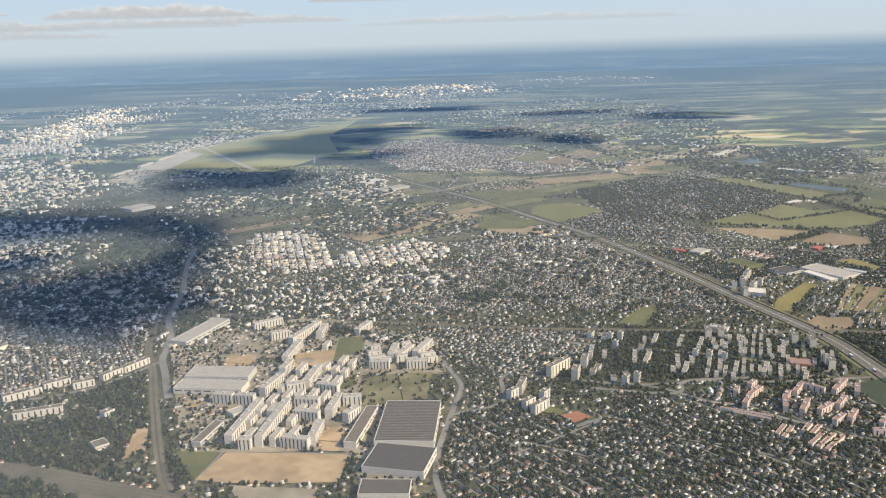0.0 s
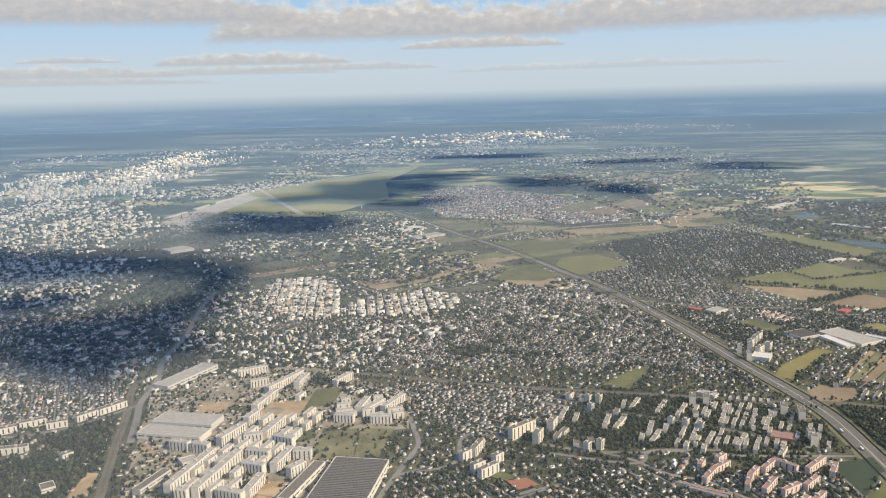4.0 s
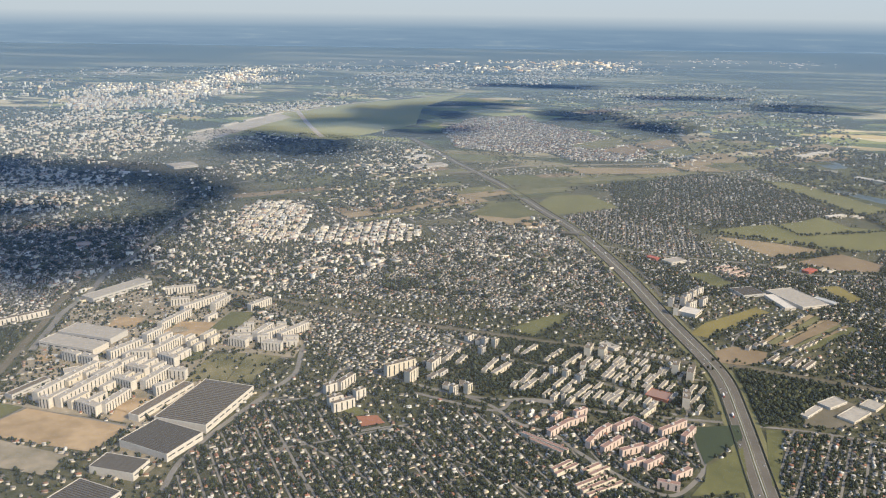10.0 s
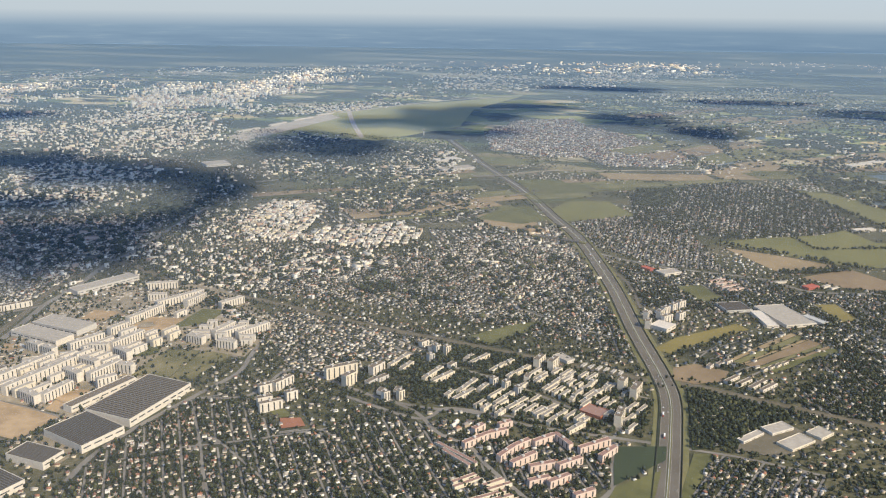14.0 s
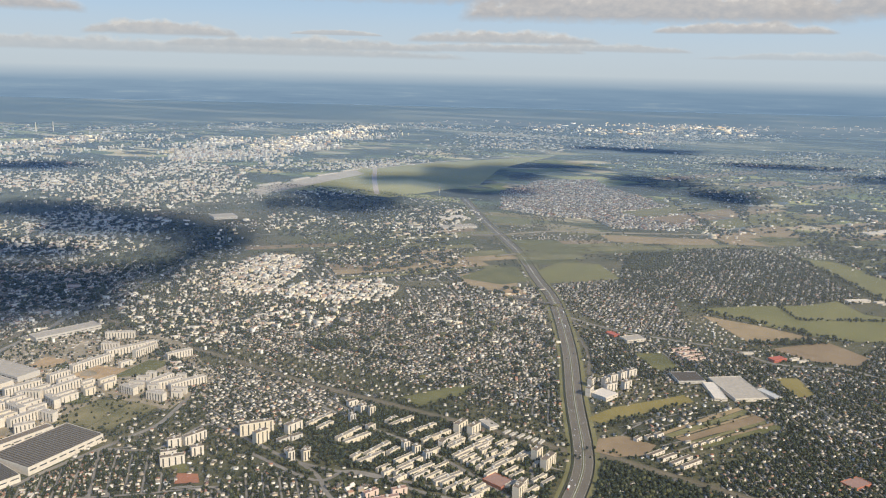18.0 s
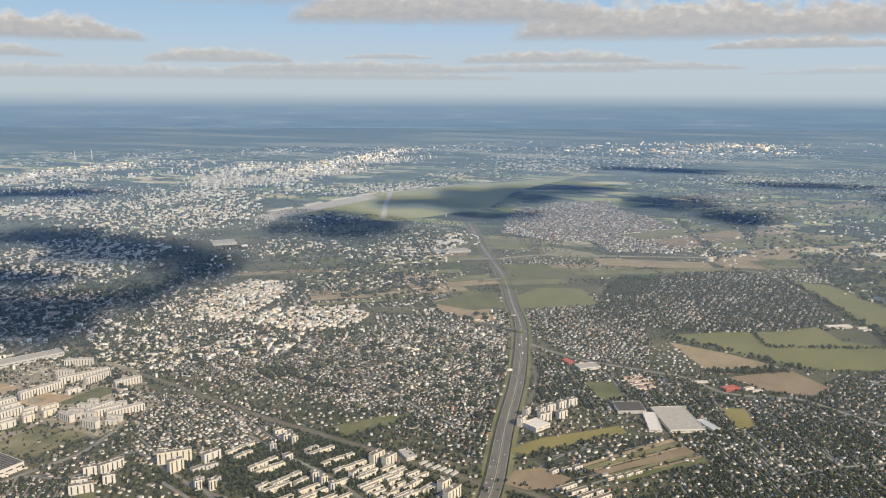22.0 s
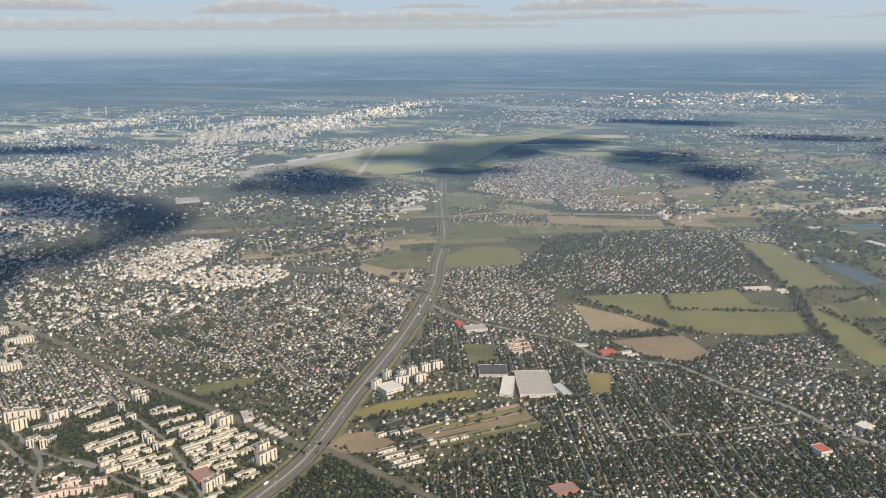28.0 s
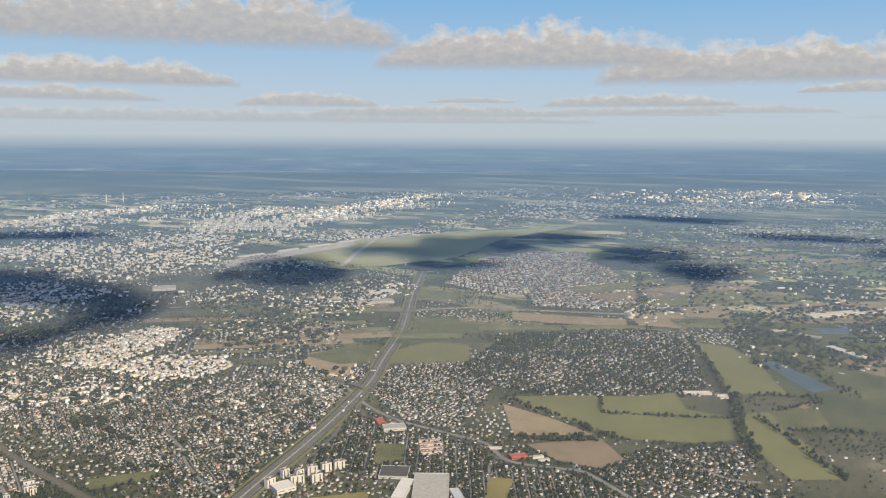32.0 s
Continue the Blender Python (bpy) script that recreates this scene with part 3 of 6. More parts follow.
ROADS += (
    ([(-129.3, 347.6), (-106.2, 349.4), (-76.7, 346.5), (-45.0, 343.4), (-24.2, 342.1)], 1.6, m_street, "pale estate street"),
    ([(-104.8, 349.3), (-109.8, 325.0), (-110.4, 310.3)], 1.6, m_street, "pale estate street"),
    ([(-89.4, 351.1), (-81.4, 396.9), (-75.7, 450.7), (-66.7, 487.3)], 1.5, m_street, "pale estate street between new flats"),
    ([(-143.6, 397.9), (-121.6, 398.4), (-97.8, 398.1), (-80.8, 402.5)], 1.4, m_street, "pale estate street"),
    ([(-61.4, 441.0), (-35.4, 440.7), (-1.4, 434.7)], 1.4, m_street, "pale estate street"),
    ([(-44.3, 394.3), (-47.8, 345.8)], 1.3, m_street, "pale service road"),
    ([(209.4, 458.6), (214.7, 444.2), (215.1, 424.6), (211.9, 408.6)], 1.6, m_street, "pale access road by flats"),
    ([(216.9, 460.5), (227.0, 458.0), (232.0, 448.7)], 1.4, m_street, "pale sandy track by the motorway"),
    ([(141.8, 705.1), (164.2, 692.7), (184.3, 673.4), (199.0, 640.6), (209.0, 598.4)], 2.0, m_asphalt, "grey slip road of the junction"),
    ([(134.1, 783.3), (164.0, 725.0), (182.6, 702.3), (198.8, 695.6)], 2.0, m_asphalt, "grey slip road of the junction"),
    ([(80.2, 681.4), (90.5, 731.5), (112.2, 742.7), (142.6, 734.7)], 2.2, m_street, "pale road to the junction"),
    ([(238.7, 489.8), (244.5, 507.6), (251.6, 531.0), (266.3, 559.8)], 1.2, m_street, "pale farm track between fields"),
    ([(270.2, 496.1), (286.9, 522.7), (305.3, 551.5), (323.4, 577.3)], 1.2, m_street, "pale farm track between fields"),
    ([(33.4, 333.4), (34.5, 349.3), (55.1, 338.9), (81.5, 322.0)], 1.3, m_street, "narrow pale suburban street"),
    ([(3.2, 379.7), (29.5, 348.0), (48.5, 322.8), (63.8, 304.0)], 1.2, m_street, "narrow pale suburban street"),
    ([(62.4, 363.6), (81.8, 372.5), (103.5, 351.2), (131.1, 339.0), (149.6, 325.4)], 1.2, m_street, "narrow pale suburban street"),
    ([(82.4, 375.5), (52.5, 353.3), (24.4, 334.9), (6.1, 317.3)], 1.4, m_street, "narrow pale suburban street"),
    ([(318.0, 511.6), (349.5, 509.5), (383.6, 509.2)], 1.2, m_street, "narrow pale suburban street"),
    ([(396.7, 584.9), (424.5, 562.0), (443.6, 541.3)], 1.2, m_street, "narrow pale suburban street"),
    ([(431.9, 618.1), (451.8, 596.4), (475.3, 565.1)], 1.2, m_street, "narrow pale suburban street"),
)
for pts, width, mat, text in ROADS:
    road("road", pts, width, mat, text)

# fields, meadows, water
patch("field", [(254.1, 795.0), (297.6, 828.0), (346.3, 855.4), (373.0, 885.0), (392.9, 846.1), (429.5, 845.9), (443.0, 801.0), (421.0, 778.1), (374.8, 757.9), (349.0, 758.9), (314.1, 772.7)], m_green, "wide green crop field", category="field")
patch("field", [(264.1, 780.7), (313.3, 769.2), (351.1, 753.5), (304.0, 721.0), (296.0, 732.3)], m_stubble, "pale brown stubble field", category="field")
patch("field", [(318.0, 710.4), (357.7, 749.7), (386.5, 720.2), (376.7, 697.4), (347.8, 695.8)], m_plough, "brown ploughed field", category="field")
patch("field", [(339, 1070), (377, 1066), (412, 1025), (455, 928), (410, 903), (380, 981)], m_green, "green field behind the wooded suburb", category="field")
patch("field", [(429.9, 853.8), (449.1, 873.8), (515.4, 763.8), (485.2, 744.8), (457.8, 782.8)], m_green, "long green field beside a hedge", category="field")
patch("field", [(449.4, 877.1), (482, 903), (494.4, 865.0), (467.8, 834.1)], m_meadow, "green meadow between hedges", category="field")
patch("meadow", [(374, 1107), (512, 1196), (529.9, 880.4), (498.7, 860.6), (482, 903), (457, 929), (412, 1025)], m_rough, "rough olive-green river meadow", category="meadow")
patch("field", [(481, 1074), (517, 1112), (521, 1032), (503, 1038)], m_plough, "brown field by the river", category="field")
patch("field", [(277, 1237), (327, 1291), (347, 1204), (304, 1188)], m_stubble, "dry yellow field", category="field")
patch("field", [(91.5, 865.5), (119, 911), (164.2, 878.3), (157.9, 854.9), (114.0, 824.3)], m_green, "green field beside the motorway", category="field")
patch("field", [(31.0, 819.8), (56.0, 859.9), (97.8, 806.2), (96.6, 771.9), (53.2, 782.5)], m_stubble, "dry grass plot beside the motorway", category="field")
patch("field", [(34.1, 807.3), (46.7, 862.4), (71.0, 878.0), (101.7, 826.4), (80.8, 801.3)], m_meadow, "green field by the motorway", category="field")
patch("field", [(95.9, 872.5), (106, 920), (147, 932), (178.8, 875.7), (134.4, 835.6)], m_green, "green field by the motorway", category="field")
patch("field", [(23, 1013), (66, 1034), (118, 1021), (117, 972), (53, 962)], m_meadow, "green field by the motorway", category="field")
patch("yard", [(81.8, 779.4), (95.6, 799.4), (114.6, 779.0), (98.8, 762.7)], m_sand, "bare sandy plot", category="yard")
patch("field", [(222.6, 527.4), (233.6, 550.1), (271.3, 590.6), (277.9, 581.1), (254.5, 552.6), (233.4, 524.6)], m_orange, "ripe ochre field", category="field")
patch("field", [(235.0, 503.5), (247.1, 513.6), (265.5, 508.9), (261.9, 493.8), (247.2, 485.2), (236.8, 487.3)], m_plough, "pinkish-brown bare field", category="field")
patch("field", [(323.2, 647.8), (337.2, 653.1), (347.8, 625.8), (337.1, 615.4)], m_orange, "yellow-green field", category="field")
patch("field", [(229.1, 656.4), (246.8, 665.7), (264.0, 638.6), (249.6, 625.4)], m_meadow, "green plot", category="field")
patch("field", [(264.5, 525.3), (303.4, 584.0), (306.4, 581.6), (267.3, 524.3)], m_stubble, "pale strip of stubble", category="field")
patch("field", [(267.7, 524.1), (306.8, 581.2), (310.8, 577.9), (271.5, 522.7)], m_verge, "dry green strip of crop", category="field")
patch("field", [(271.9, 522.6), (311.3, 577.5), (313.0, 576.1), (273.6, 522.0)], m_stubble, "pale strip of stubble", category="field")
patch("field", [(274.0, 521.8), (313.5, 575.7), (319.5, 570.8), (279.8, 519.7)], m_plough, "brown ploughed strip", category="field")
patch("field", [(280.2, 519.6), (319.9, 570.4), (322.1, 568.6), (282.4, 518.8)], m_verge, "dry grass strip", category="field")
patch("field", [(282.8, 518.6), (322.5, 568.3), (324.7, 566.5), (284.9, 517.9)], m_plough, "brown ploughed strip", category="field")
patch("field", [(285.3, 517.7), (325.1, 566.1), (329.8, 562.3), (289.9, 516.1)], m_meadow, "green strip of crop", category="field")
patch("pond", [(214.5, 402.9), (237.1, 410.9), (237.3, 398.1), (217.8, 369.2), (215.8, 384.7)], m_pond, "dark green weedy pond", category="pond")
patch("meadow", [(218.2, 367.9), (236.1, 388.8), (233.4, 350.5), (209.9, 342.1), (216.5, 355.9)], m_meadow, "olive meadow beside the pond", category="meadow")
patch("meadow", [(249.1, 408.3), (258.5, 410.7), (247.3, 363.6), (243.6, 356.1)], m_meadow, "green verge field beside the motorway", category="meadow")
patch("yard", [(267.9, 422.8), (290.9, 453.8), (308.1, 439.1), (284.5, 416.7), (268.5, 418.9)], m_ballast, "brown gravel yard of the depot", category="yard")
patch("meadow", [(113.8, 511.2), (133.7, 539.3), (149.4, 550.0), (145.5, 530.8), (127.6, 500.4)], m_meadow, "green meadow beside the railway", category="meadow")
patch("lake", [(212, 1328), (246, 1382), (281, 1240), (259, 1213)], m_water, "blue-grey lake", category="lake", kind="structure")
patch("lake", [(162, 1481), (215, 1477), (224, 1417), (190, 1412)], m_water, "blue-grey lake", category="lake")
patch("lake", [(429, 1206), (470, 1242), (476, 1197), (450, 1162)], m_water, "dark grey-blue lake", category="lake")
patch("lake", [(307, 1563), (325, 1581), (336, 1514), (321, 1498)], m_water, "blue-grey lake", category="lake")
patch("field", [(304, 1378), (345, 1420), (395, 1427), (395, 1384), (323, 1347)], m_stubble, "tan stubble field beside the lakes", category="field")
patch("field", [(237, 1167), (290, 1217), (318, 1124), (266, 1114)], m_stubble, "tan dry field by the railway yards", category="field")
patch("field", [(113, 1098), (182, 1116), (244, 1135), (257, 1101), (188, 1070), (131, 1061)], m_stubble, "tan dry strip before the village", category="field")
patch("field", [(373, 1320), (498, 1429), (502, 1363), (391, 1279)], m_stubble, "tan strip of stubble", category="field")
patch("lake", [(414, 1027), (427, 1035), (487, 967), (472, 946), (451, 973)], m_water, "blue-grey river arm", category="river")
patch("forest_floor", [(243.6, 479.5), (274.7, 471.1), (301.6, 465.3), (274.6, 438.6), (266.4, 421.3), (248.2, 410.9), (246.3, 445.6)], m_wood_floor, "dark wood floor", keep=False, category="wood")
patch("yard", [(-127.6, 350.8), (-106.2, 349.4), (-110.8, 324.1), (-116.8, 331.8)], m_meadow, "rough green plot", category="meadow")
patch("works_yard", [(-179.6, 507.2), (-89.0, 544.7), (-6.2, 492.3), (0.3, 436.3), (-47.9, 435.8), (-44.3, 394.3), (-26.8, 396.5), (-9.1, 395.3), (-14.2, 304.8), (-34.1, 306.0), (-47.8, 345.8), (-124.9, 350.6), (-147.7, 416.0)], m_yard, "pale dusty ground of a new building estate", keep=False)
patch("bare_ground", [(-103.2, 348.2), (-45.9, 342.4), (-47.2, 318.0), (-96.3, 320.4), (-110.8, 324.1)], m_sand, "levelled orange-brown sand plot", category="building plot")
patch("bare_ground", [(-94.6, 318.4), (-56.3, 313.5), (-53.9, 296.4), (-83.9, 298.1)], m_yard, "pale rubble plot", category="building plot")
patch("bare_ground", [(-89.3, 473.6), (-65.5, 477.3), (-66.1, 453.4), (-92.2, 450.2)], m_sand, "bare sand between new flats", category="building plot")
patch("bare_ground", [(-133.8, 471.6), (-115.3, 473.8), (-113.1, 455.4), (-129.7, 454.9)], m_sand, "bare sand plot", category="building plot")
patch("bare_ground", [(-62.6, 369.7), (-52.1, 372.1), (-50.4, 345.9), (-58.5, 347.5)], m_sand, "bare sand plot beside flats", category="building plot")
patch("bare_ground", [(-155.0, 375.8), (-148.7, 375.4), (-141.7, 351.7), (-150.2, 344.1)], m_sand, "bare clay heap ground", category="building plot")
patch("meadow", [(-47.4, 430.1), (-28.7, 436.8), (-23.4, 399.8), (-44.1, 392.9)], m_waste, "rough green plot inside the estate", category="meadow")
patch("meadow", [(-27.1, 436.7), (-7.8, 436.9), (-9.7, 401.6), (-22.2, 392.8)], m_waste, "rough green plot inside the estate", category="meadow")
patch("meadow", [(-67.8, 497.6), (-49.9, 500.2), (-51.3, 474.2), (-66.8, 458.8)], m_meadow, "green plot inside the estate", category="meadow")
patch("yard", [(-218.7, 348.3), (-177.4, 338.0), (-147.0, 325.3), (-109.9, 308.5), (-143.3, 303.4), (-182.5, 327.4), (-210.1, 332.4)], m_ballast, "brown railway yard", category="railway yard")
def strips(points, heading, wide, seed, what):
    """Narrow strip fields side by side inside an outline."""
    r = random.Random(seed)
    t = math.atan2(heading[1][1] - heading[0][1], heading[1][0] - heading[0][0])
    c, q = math.cos(t), math.sin(t)
    us, vs = [x * c + y * q for x, y in points], [-x * q + y * c for x, y in points]
    v = min(vs)
    while v < max(vs):
        w = wide * r.uniform(0.5, 1.6)
        u = min(us)
        while u < max(us):
            l = wide * r.uniform(2.5, 7)
            x, y = (u + l / 2) * c - (v + w / 2) * q, (u + l / 2) * q + (v + w / 2) * c
            if within(points, x, y) and not is_taken(x, y) and r.random() < 0.75:
                box = [(uu * c - vv * q, uu * q + vv * c) for uu, vv in ((u, v), (u + l * 0.96, v), (u + l * 0.96, v + w * 0.93), (u, v + w * 0.93))]
                patch("field", box, r.choice((m_green, m_meadow, m_stubble, m_verge, m_rough, m_plough)), what, keep=r.random() < 0.7, category="field")
            u += l
        v += w


strips([(-143.2, 839.0), (-88, 921), (-2, 987), (53.6, 855.6), (16.8, 784.0), (-56.3, 783.3)], ((-121.8, 850.7), (-25, 938)), 16, 1, "strip of crop on the plain")
strips([(22, 1000), (201, 1120), (342, 1178), (349, 1074), (242, 1050), (144, 996), (120.3, 891.3), (89.4, 874.8)], ((42, 940), (211, 1050)), 16, 2, "strip of crop on the plain")
strips([(-269.0, 877.0), (-176, 970), (-40, 1047), (-8, 984), (-150.9, 851.3), (-206.9, 804.2)], ((-237.6, 856.3), (-111, 966)), 20, 3, "strip of crop before the airfield")
strips([(82, 1827), (542, 2564), (458, 1484), (263, 1175), (174, 1319)], ((158, 1434), (419, 1833)), 40, 4, "strip of crop on the far plain")
strips([(297, 1191), (505, 1307), (512, 1196), (338, 1084)], ((324, 1138), (471, 1232)), 18, 5, "strip of crop by the river meadow")
patch("airfield", [(-483, 1176), (-483, 1552), (-411, 1726), (-254, 2012), (-203, 2082), (-233, 1741), (-179, 1461), (-251, 1244), (-397, 1244)], m_airfield, "flat olive-green airfield grass", keep=False, category="airfield")
patch("apron", [(-490, 1202), (-483, 1381), (-483, 1552), (-428, 1498), (-434, 1302), (-438, 1160)], m_apron, "pale concrete airport apron", keep=False, category="apron")
road("runway", [(-478, 1642), (-412, 1508), (-355, 1396), (-285, 1267)], 9, m_apron, "pale concrete runway", 1.0, 3, category="runway")
road("runway", [(-464, 1565), (-411, 1726), (-327, 1930), (-207, 2096)], 9, m_apron, "pale concrete runway", 1.0, 3, category="runway")


# ---- buildings ----
UNIT = {}


def unit(mat, bevel=0.0):
    key = (mat.name, bevel)
    if key not in UNIT:
        UNIT[key] = box_mesh("box", mat, bevel)
    return UNIT[key]


def at_box(x, y, z, sx, sy, sz):
    return Matrix.Translation((x, y, z)) @ Matrix.Diagonal((sx, sy, sz, 1))


def flats(a, b, depth, height, wall, label, roof=None, bays=True, group="", heads=True, slit=0.7, pitch=2.6):
    """A block of flats along the line a-b: walls, roof slab with parapet, stair heads, and the dark window bays of both long sides."""
    (x0, y0), (x1, y1) = a, b
    length, turn = math.hypot(x1 - x0, y1 - y0), math.degrees(math.atan2(y1 - y0, x1 - x0))
    top = base("apartment_block", (x0 + x1) / 2, (y0 + y1) / 2, 0, turn, label=label, category="apartment block", group=group)
    part("wall", unit(wall), top, at_box(0, 0, 0, length, depth, height))
    lid = part("roof", unit(roof or m_bitumen, 0.1), top, at_box(0, 0, height, length - 0.15, depth - 0.15, 0.12))
    for side in (1, -1):
        part("parapet", unit(wall), top, at_box(0, side * (depth / 2 - 0.06), height, length, 0.12, 0.25))
    if heads:
        count = max(1, int(length / 9))
        for i in range(count):
            part("stair_head", unit(m_grey), lid, lid.matrix_basis.inverted() @ at_box(-length / 2 + (i + 0.5) * length / count, 0.1 * depth, height + 0.1, 1.2, 1.2, 0.65))
    if bays:
        count = max(2, min(16, int(length / pitch)))
        for i in range(count):
            for side in (1, -1):
                part("window_bay", unit(m_glass), top, at_box(-length / 2 + (i + 0.5) * length / count, side * (depth / 2 + 0.01), 0.4, slit, 0.06, height - 0.8))
    take_line(a, b, depth * 1.25)
    return top


def tower(x, y, size, height, wall, turn, label, group="tower blocks"):
    r = radians(turn)
    a = (x - math.cos(r) * size / 2, y - math.sin(r) * size / 2)
    b = (x + math.cos(r) * size / 2, y + math.sin(r) * size / 2)
    return flats(a, b, size * 0.85, height, wall, label, group=group)


def hall(points, height, wall, roof, label, ribs=0, name="factory_hall", lights=0):
    """A flat hall on four corners; ribs: rows of roof lights across it."""
    p = [np.array(q, float) for q in points]
    c = sum(p) / 4
    u = (p[1] - p[0] + p[2] - p[3]) / 2
    w = (p[3] - p[0] + p[2] - p[1]) / 2
    lu, lw = np.linalg.norm(u), abs(u[0] * w[1] - u[1] * w[0]) / np.linalg.norm(u)
    top = base(name, c[0], c[1], 0, math.degrees(math.atan2(u[1], u[0])), label=label, category=name.replace("_", " "))
    part("wall", unit(wall), top, at_box(0, 0, 0, lu, lw, height))
    part("roof", unit(roof, 0.06), top, at_box(0, 0, height, lu - 0.5, lw - 0.5, 0.15))
    for s in (1, -1):
        part("parapet", unit(wall), top, at_box(0, s * (lw / 2 - 0.12), height, lu, 0.24, 0.4))
        part("parapet", unit(wall), top, at_box(s * (lu / 2 - 0.12), 0, height, 0.24, lw - 0.48, 0.4))
    if ribs:
        me = bpy.data.meshes.new("roof_light")
        h = 0.35
        me.from_pydata([(-.5, -.5, 0), (.5, -.5, 0), (.5, .5, 0), (-.5, .5, 0), (-.4, -.5, 1), (-.4, .5, 1)], [],
                       [(0, 1, 4), (1, 2, 5, 4), (2, 3, 5), (3, 0, 4, 5), (0, 3, 2, 1)])
        me.materials.append(m_sheet)
        me.materials.append(m_rooflight)
        me.polygons[3].material_index = 1
        for i in range(ribs):
            part("roof_light", me, top, at_box(-lu / 2 + (i + 0.5) * lu / ribs, 0, height + 0.12, lu / ribs * 0.96, lw * 0.94, h))
    count = max(2, int(lu / 5))
    for i in range(count):
        for s in (1, -1):
            part("window", unit(m_glass), top, at_box(-lu / 2 + (i + 0.5) * lu / count, s * (lw / 2 + 0.01), height * 0.55, lu / count * 0.7, 0.06, height * 0.16))
    take(points, 0.06)
    return top


HALL = "large flat-roofed works hall, pale walls"
hall([(-35.2, 350.7), (-29.7, 391.4), (-3.9, 389.6), (-5.7, 342.2)], 4.0, m_white, m_bitumen, "huge brown-roofed factory with a pale front", 26)
hall([(-38.9, 322.8), (-32.7, 345.4), (-5.1, 341.3), (-10.0, 320.3)], 3.6, m_white, m_sheet, "ribbed dark-roofed factory hall with a white front", 22)
hall([(-38.0, 304.5), (-36.7, 316.1), (-16.2, 311.3), (-16.3, 299.3)], 3.4, m_white, m_sheet, "ribbed grey-roofed factory hall", 14)
hall([(-40.7, 276.0), (-34.5, 293.6), (-14.9, 288.4), (-16.5, 271.2)], 3.4, m_white, m_sheet, "ribbed dark-roofed factory hall", 14)
hall([(-48.9, 349.4), (-40.5, 388.0), (-35.4, 386.7), (-42.2, 347.2)], 3.4, m_white, m_bitumen, "long narrow dark-roofed workshop with white walls", 0)
hall([(-146.5, 449.3), (-109.2, 444.7), (-110.9, 430.1), (-147.2, 432.9)], 3.5, m_grey, m_lightroof, HALL)
hall([(-147.5, 430.5), (-109.2, 425.3), (-110.6, 412.6), (-148.8, 417.6)], 3.5, m_white, m_lightroof, HALL)
hall([(-174.8, 494.4), (-157.7, 543.8), (-147.8, 531.1), (-163.8, 491.5)], 3.0, m_grey, m_lightroof, HALL)
hall([(-121.7, 356.0), (-115.8, 378.2), (-111.4, 376.7), (-116.5, 354.5)], 2.4, m_grey, m_bitumen, "low grey workshop with dark roof", 0)
hall([(-113.3, 389.0), (-107.2, 394.0), (-102.0, 390.2), (-107.8, 384.1)], 2.2, m_white, m_lightroof, "low white workshop with pale roof", 0)
hall([(-170.6, 359.1), (-165.6, 363.3), (-160.5, 357.3), (-165.6, 353.2)], 2.0, m_white, m_bitumen, "low shed among bushes", 0, "shed")
hall([(268.9, 428.5), (278.2, 440.8), (279.4, 436.1), (269.8, 423.3)], 1.2, m_white, m_lightroof, "flat white depot building", 0, "depot")
hall([(276.8, 439.1), (288.2, 453.7), (295.2, 446.4), (286.3, 441.6)], 1.2, m_white, m_lightroof, "flat white depot building", 0, "depot")
hall([(285.3, 429.1), (296.9, 444.3), (302.2, 435.8), (292.0, 424.9)], 1.2, m_cream, m_lightroof, "flat cream depot building", 0, "depot")
hall([(300.5, 446.5), (307.6, 456.1), (310.3, 445.9), (304.7, 438.9)], 1.2, m_cream, m_lightroof, "flat cream depot building", 0, "depot")
hall([(256.8, 623.6), (273.2, 632.2), (281.9, 617.6), (266.0, 609.2)], 1.6, m_grey, m_sheet, "grey sheet-walled warehouse beside fields", 0, "warehouse")
hall([(283.4, 624.7), (302.9, 637.1), (318.2, 601.7), (300.2, 592.2)], 1.8, m_white, m_lightroof, "large pale warehouse beside fields", 0, "warehouse")
hall([(272.4, 612.6), (285.0, 615.2), (298.7, 593.2), (296.4, 590.2)], 1.6, m_white, m_white, "long white-roofed warehouse beside larger halls", 0, "warehouse")
hall([(314.1, 618.5), (318.1, 622.6), (326.0, 607.7), (321.8, 603.6)], 1.4, m_grey, m_sheet_light, "pale blue-grey warehouse beside a yellow field", 0, "warehouse")
hall([(318.5, 685.0), (326.4, 693.4), (330.0, 688.4), (322.0, 679.6)], 1.6, m_redpaint, m_redpaint, "bright red-roofed shop hall beside road", 0, "shop")
hall([(202.0, 694.3), (205.7, 699.2), (211.3, 690.4), (207.6, 685.6)], 1.6, m_redpaint, m_redpaint, "small bright red flat-roofed shop", 0, "shop")
hall([(213.6, 685.9), (225.6, 697.9), (232.0, 688.5), (219.7, 677.9)], 1.8, m_white, m_lightroof, "flat pale supermarket beside the road", 0, "supermarket")
hall([(379.0, 887.0), (398, 899.5), (400.5, 894.0), (381.2, 881.0)], 1.6, m_white, m_white, "long white barn at the edge of a green field", 0, "barn")
hall([(216.3, 561.0), (223.3, 572.5), (233.2, 569.9), (230.0, 558.8)], 2.5, m_white, m_white, "flat white building beside flats", 0, "school")
hall([(167.1, 494.4), (171.4, 499.2), (182.0, 494.8), (178.9, 489.9)], 1.6, m_white, m_lightroof, "flat pale depot beside the railway", 0, "depot")
hall([(461.7, 605.2), (466.7, 609.9), (468.9, 600.1), (464.3, 595.0)], 2.6, m_white, m_redpaint, "hall with a bright red roof", 0, "church")
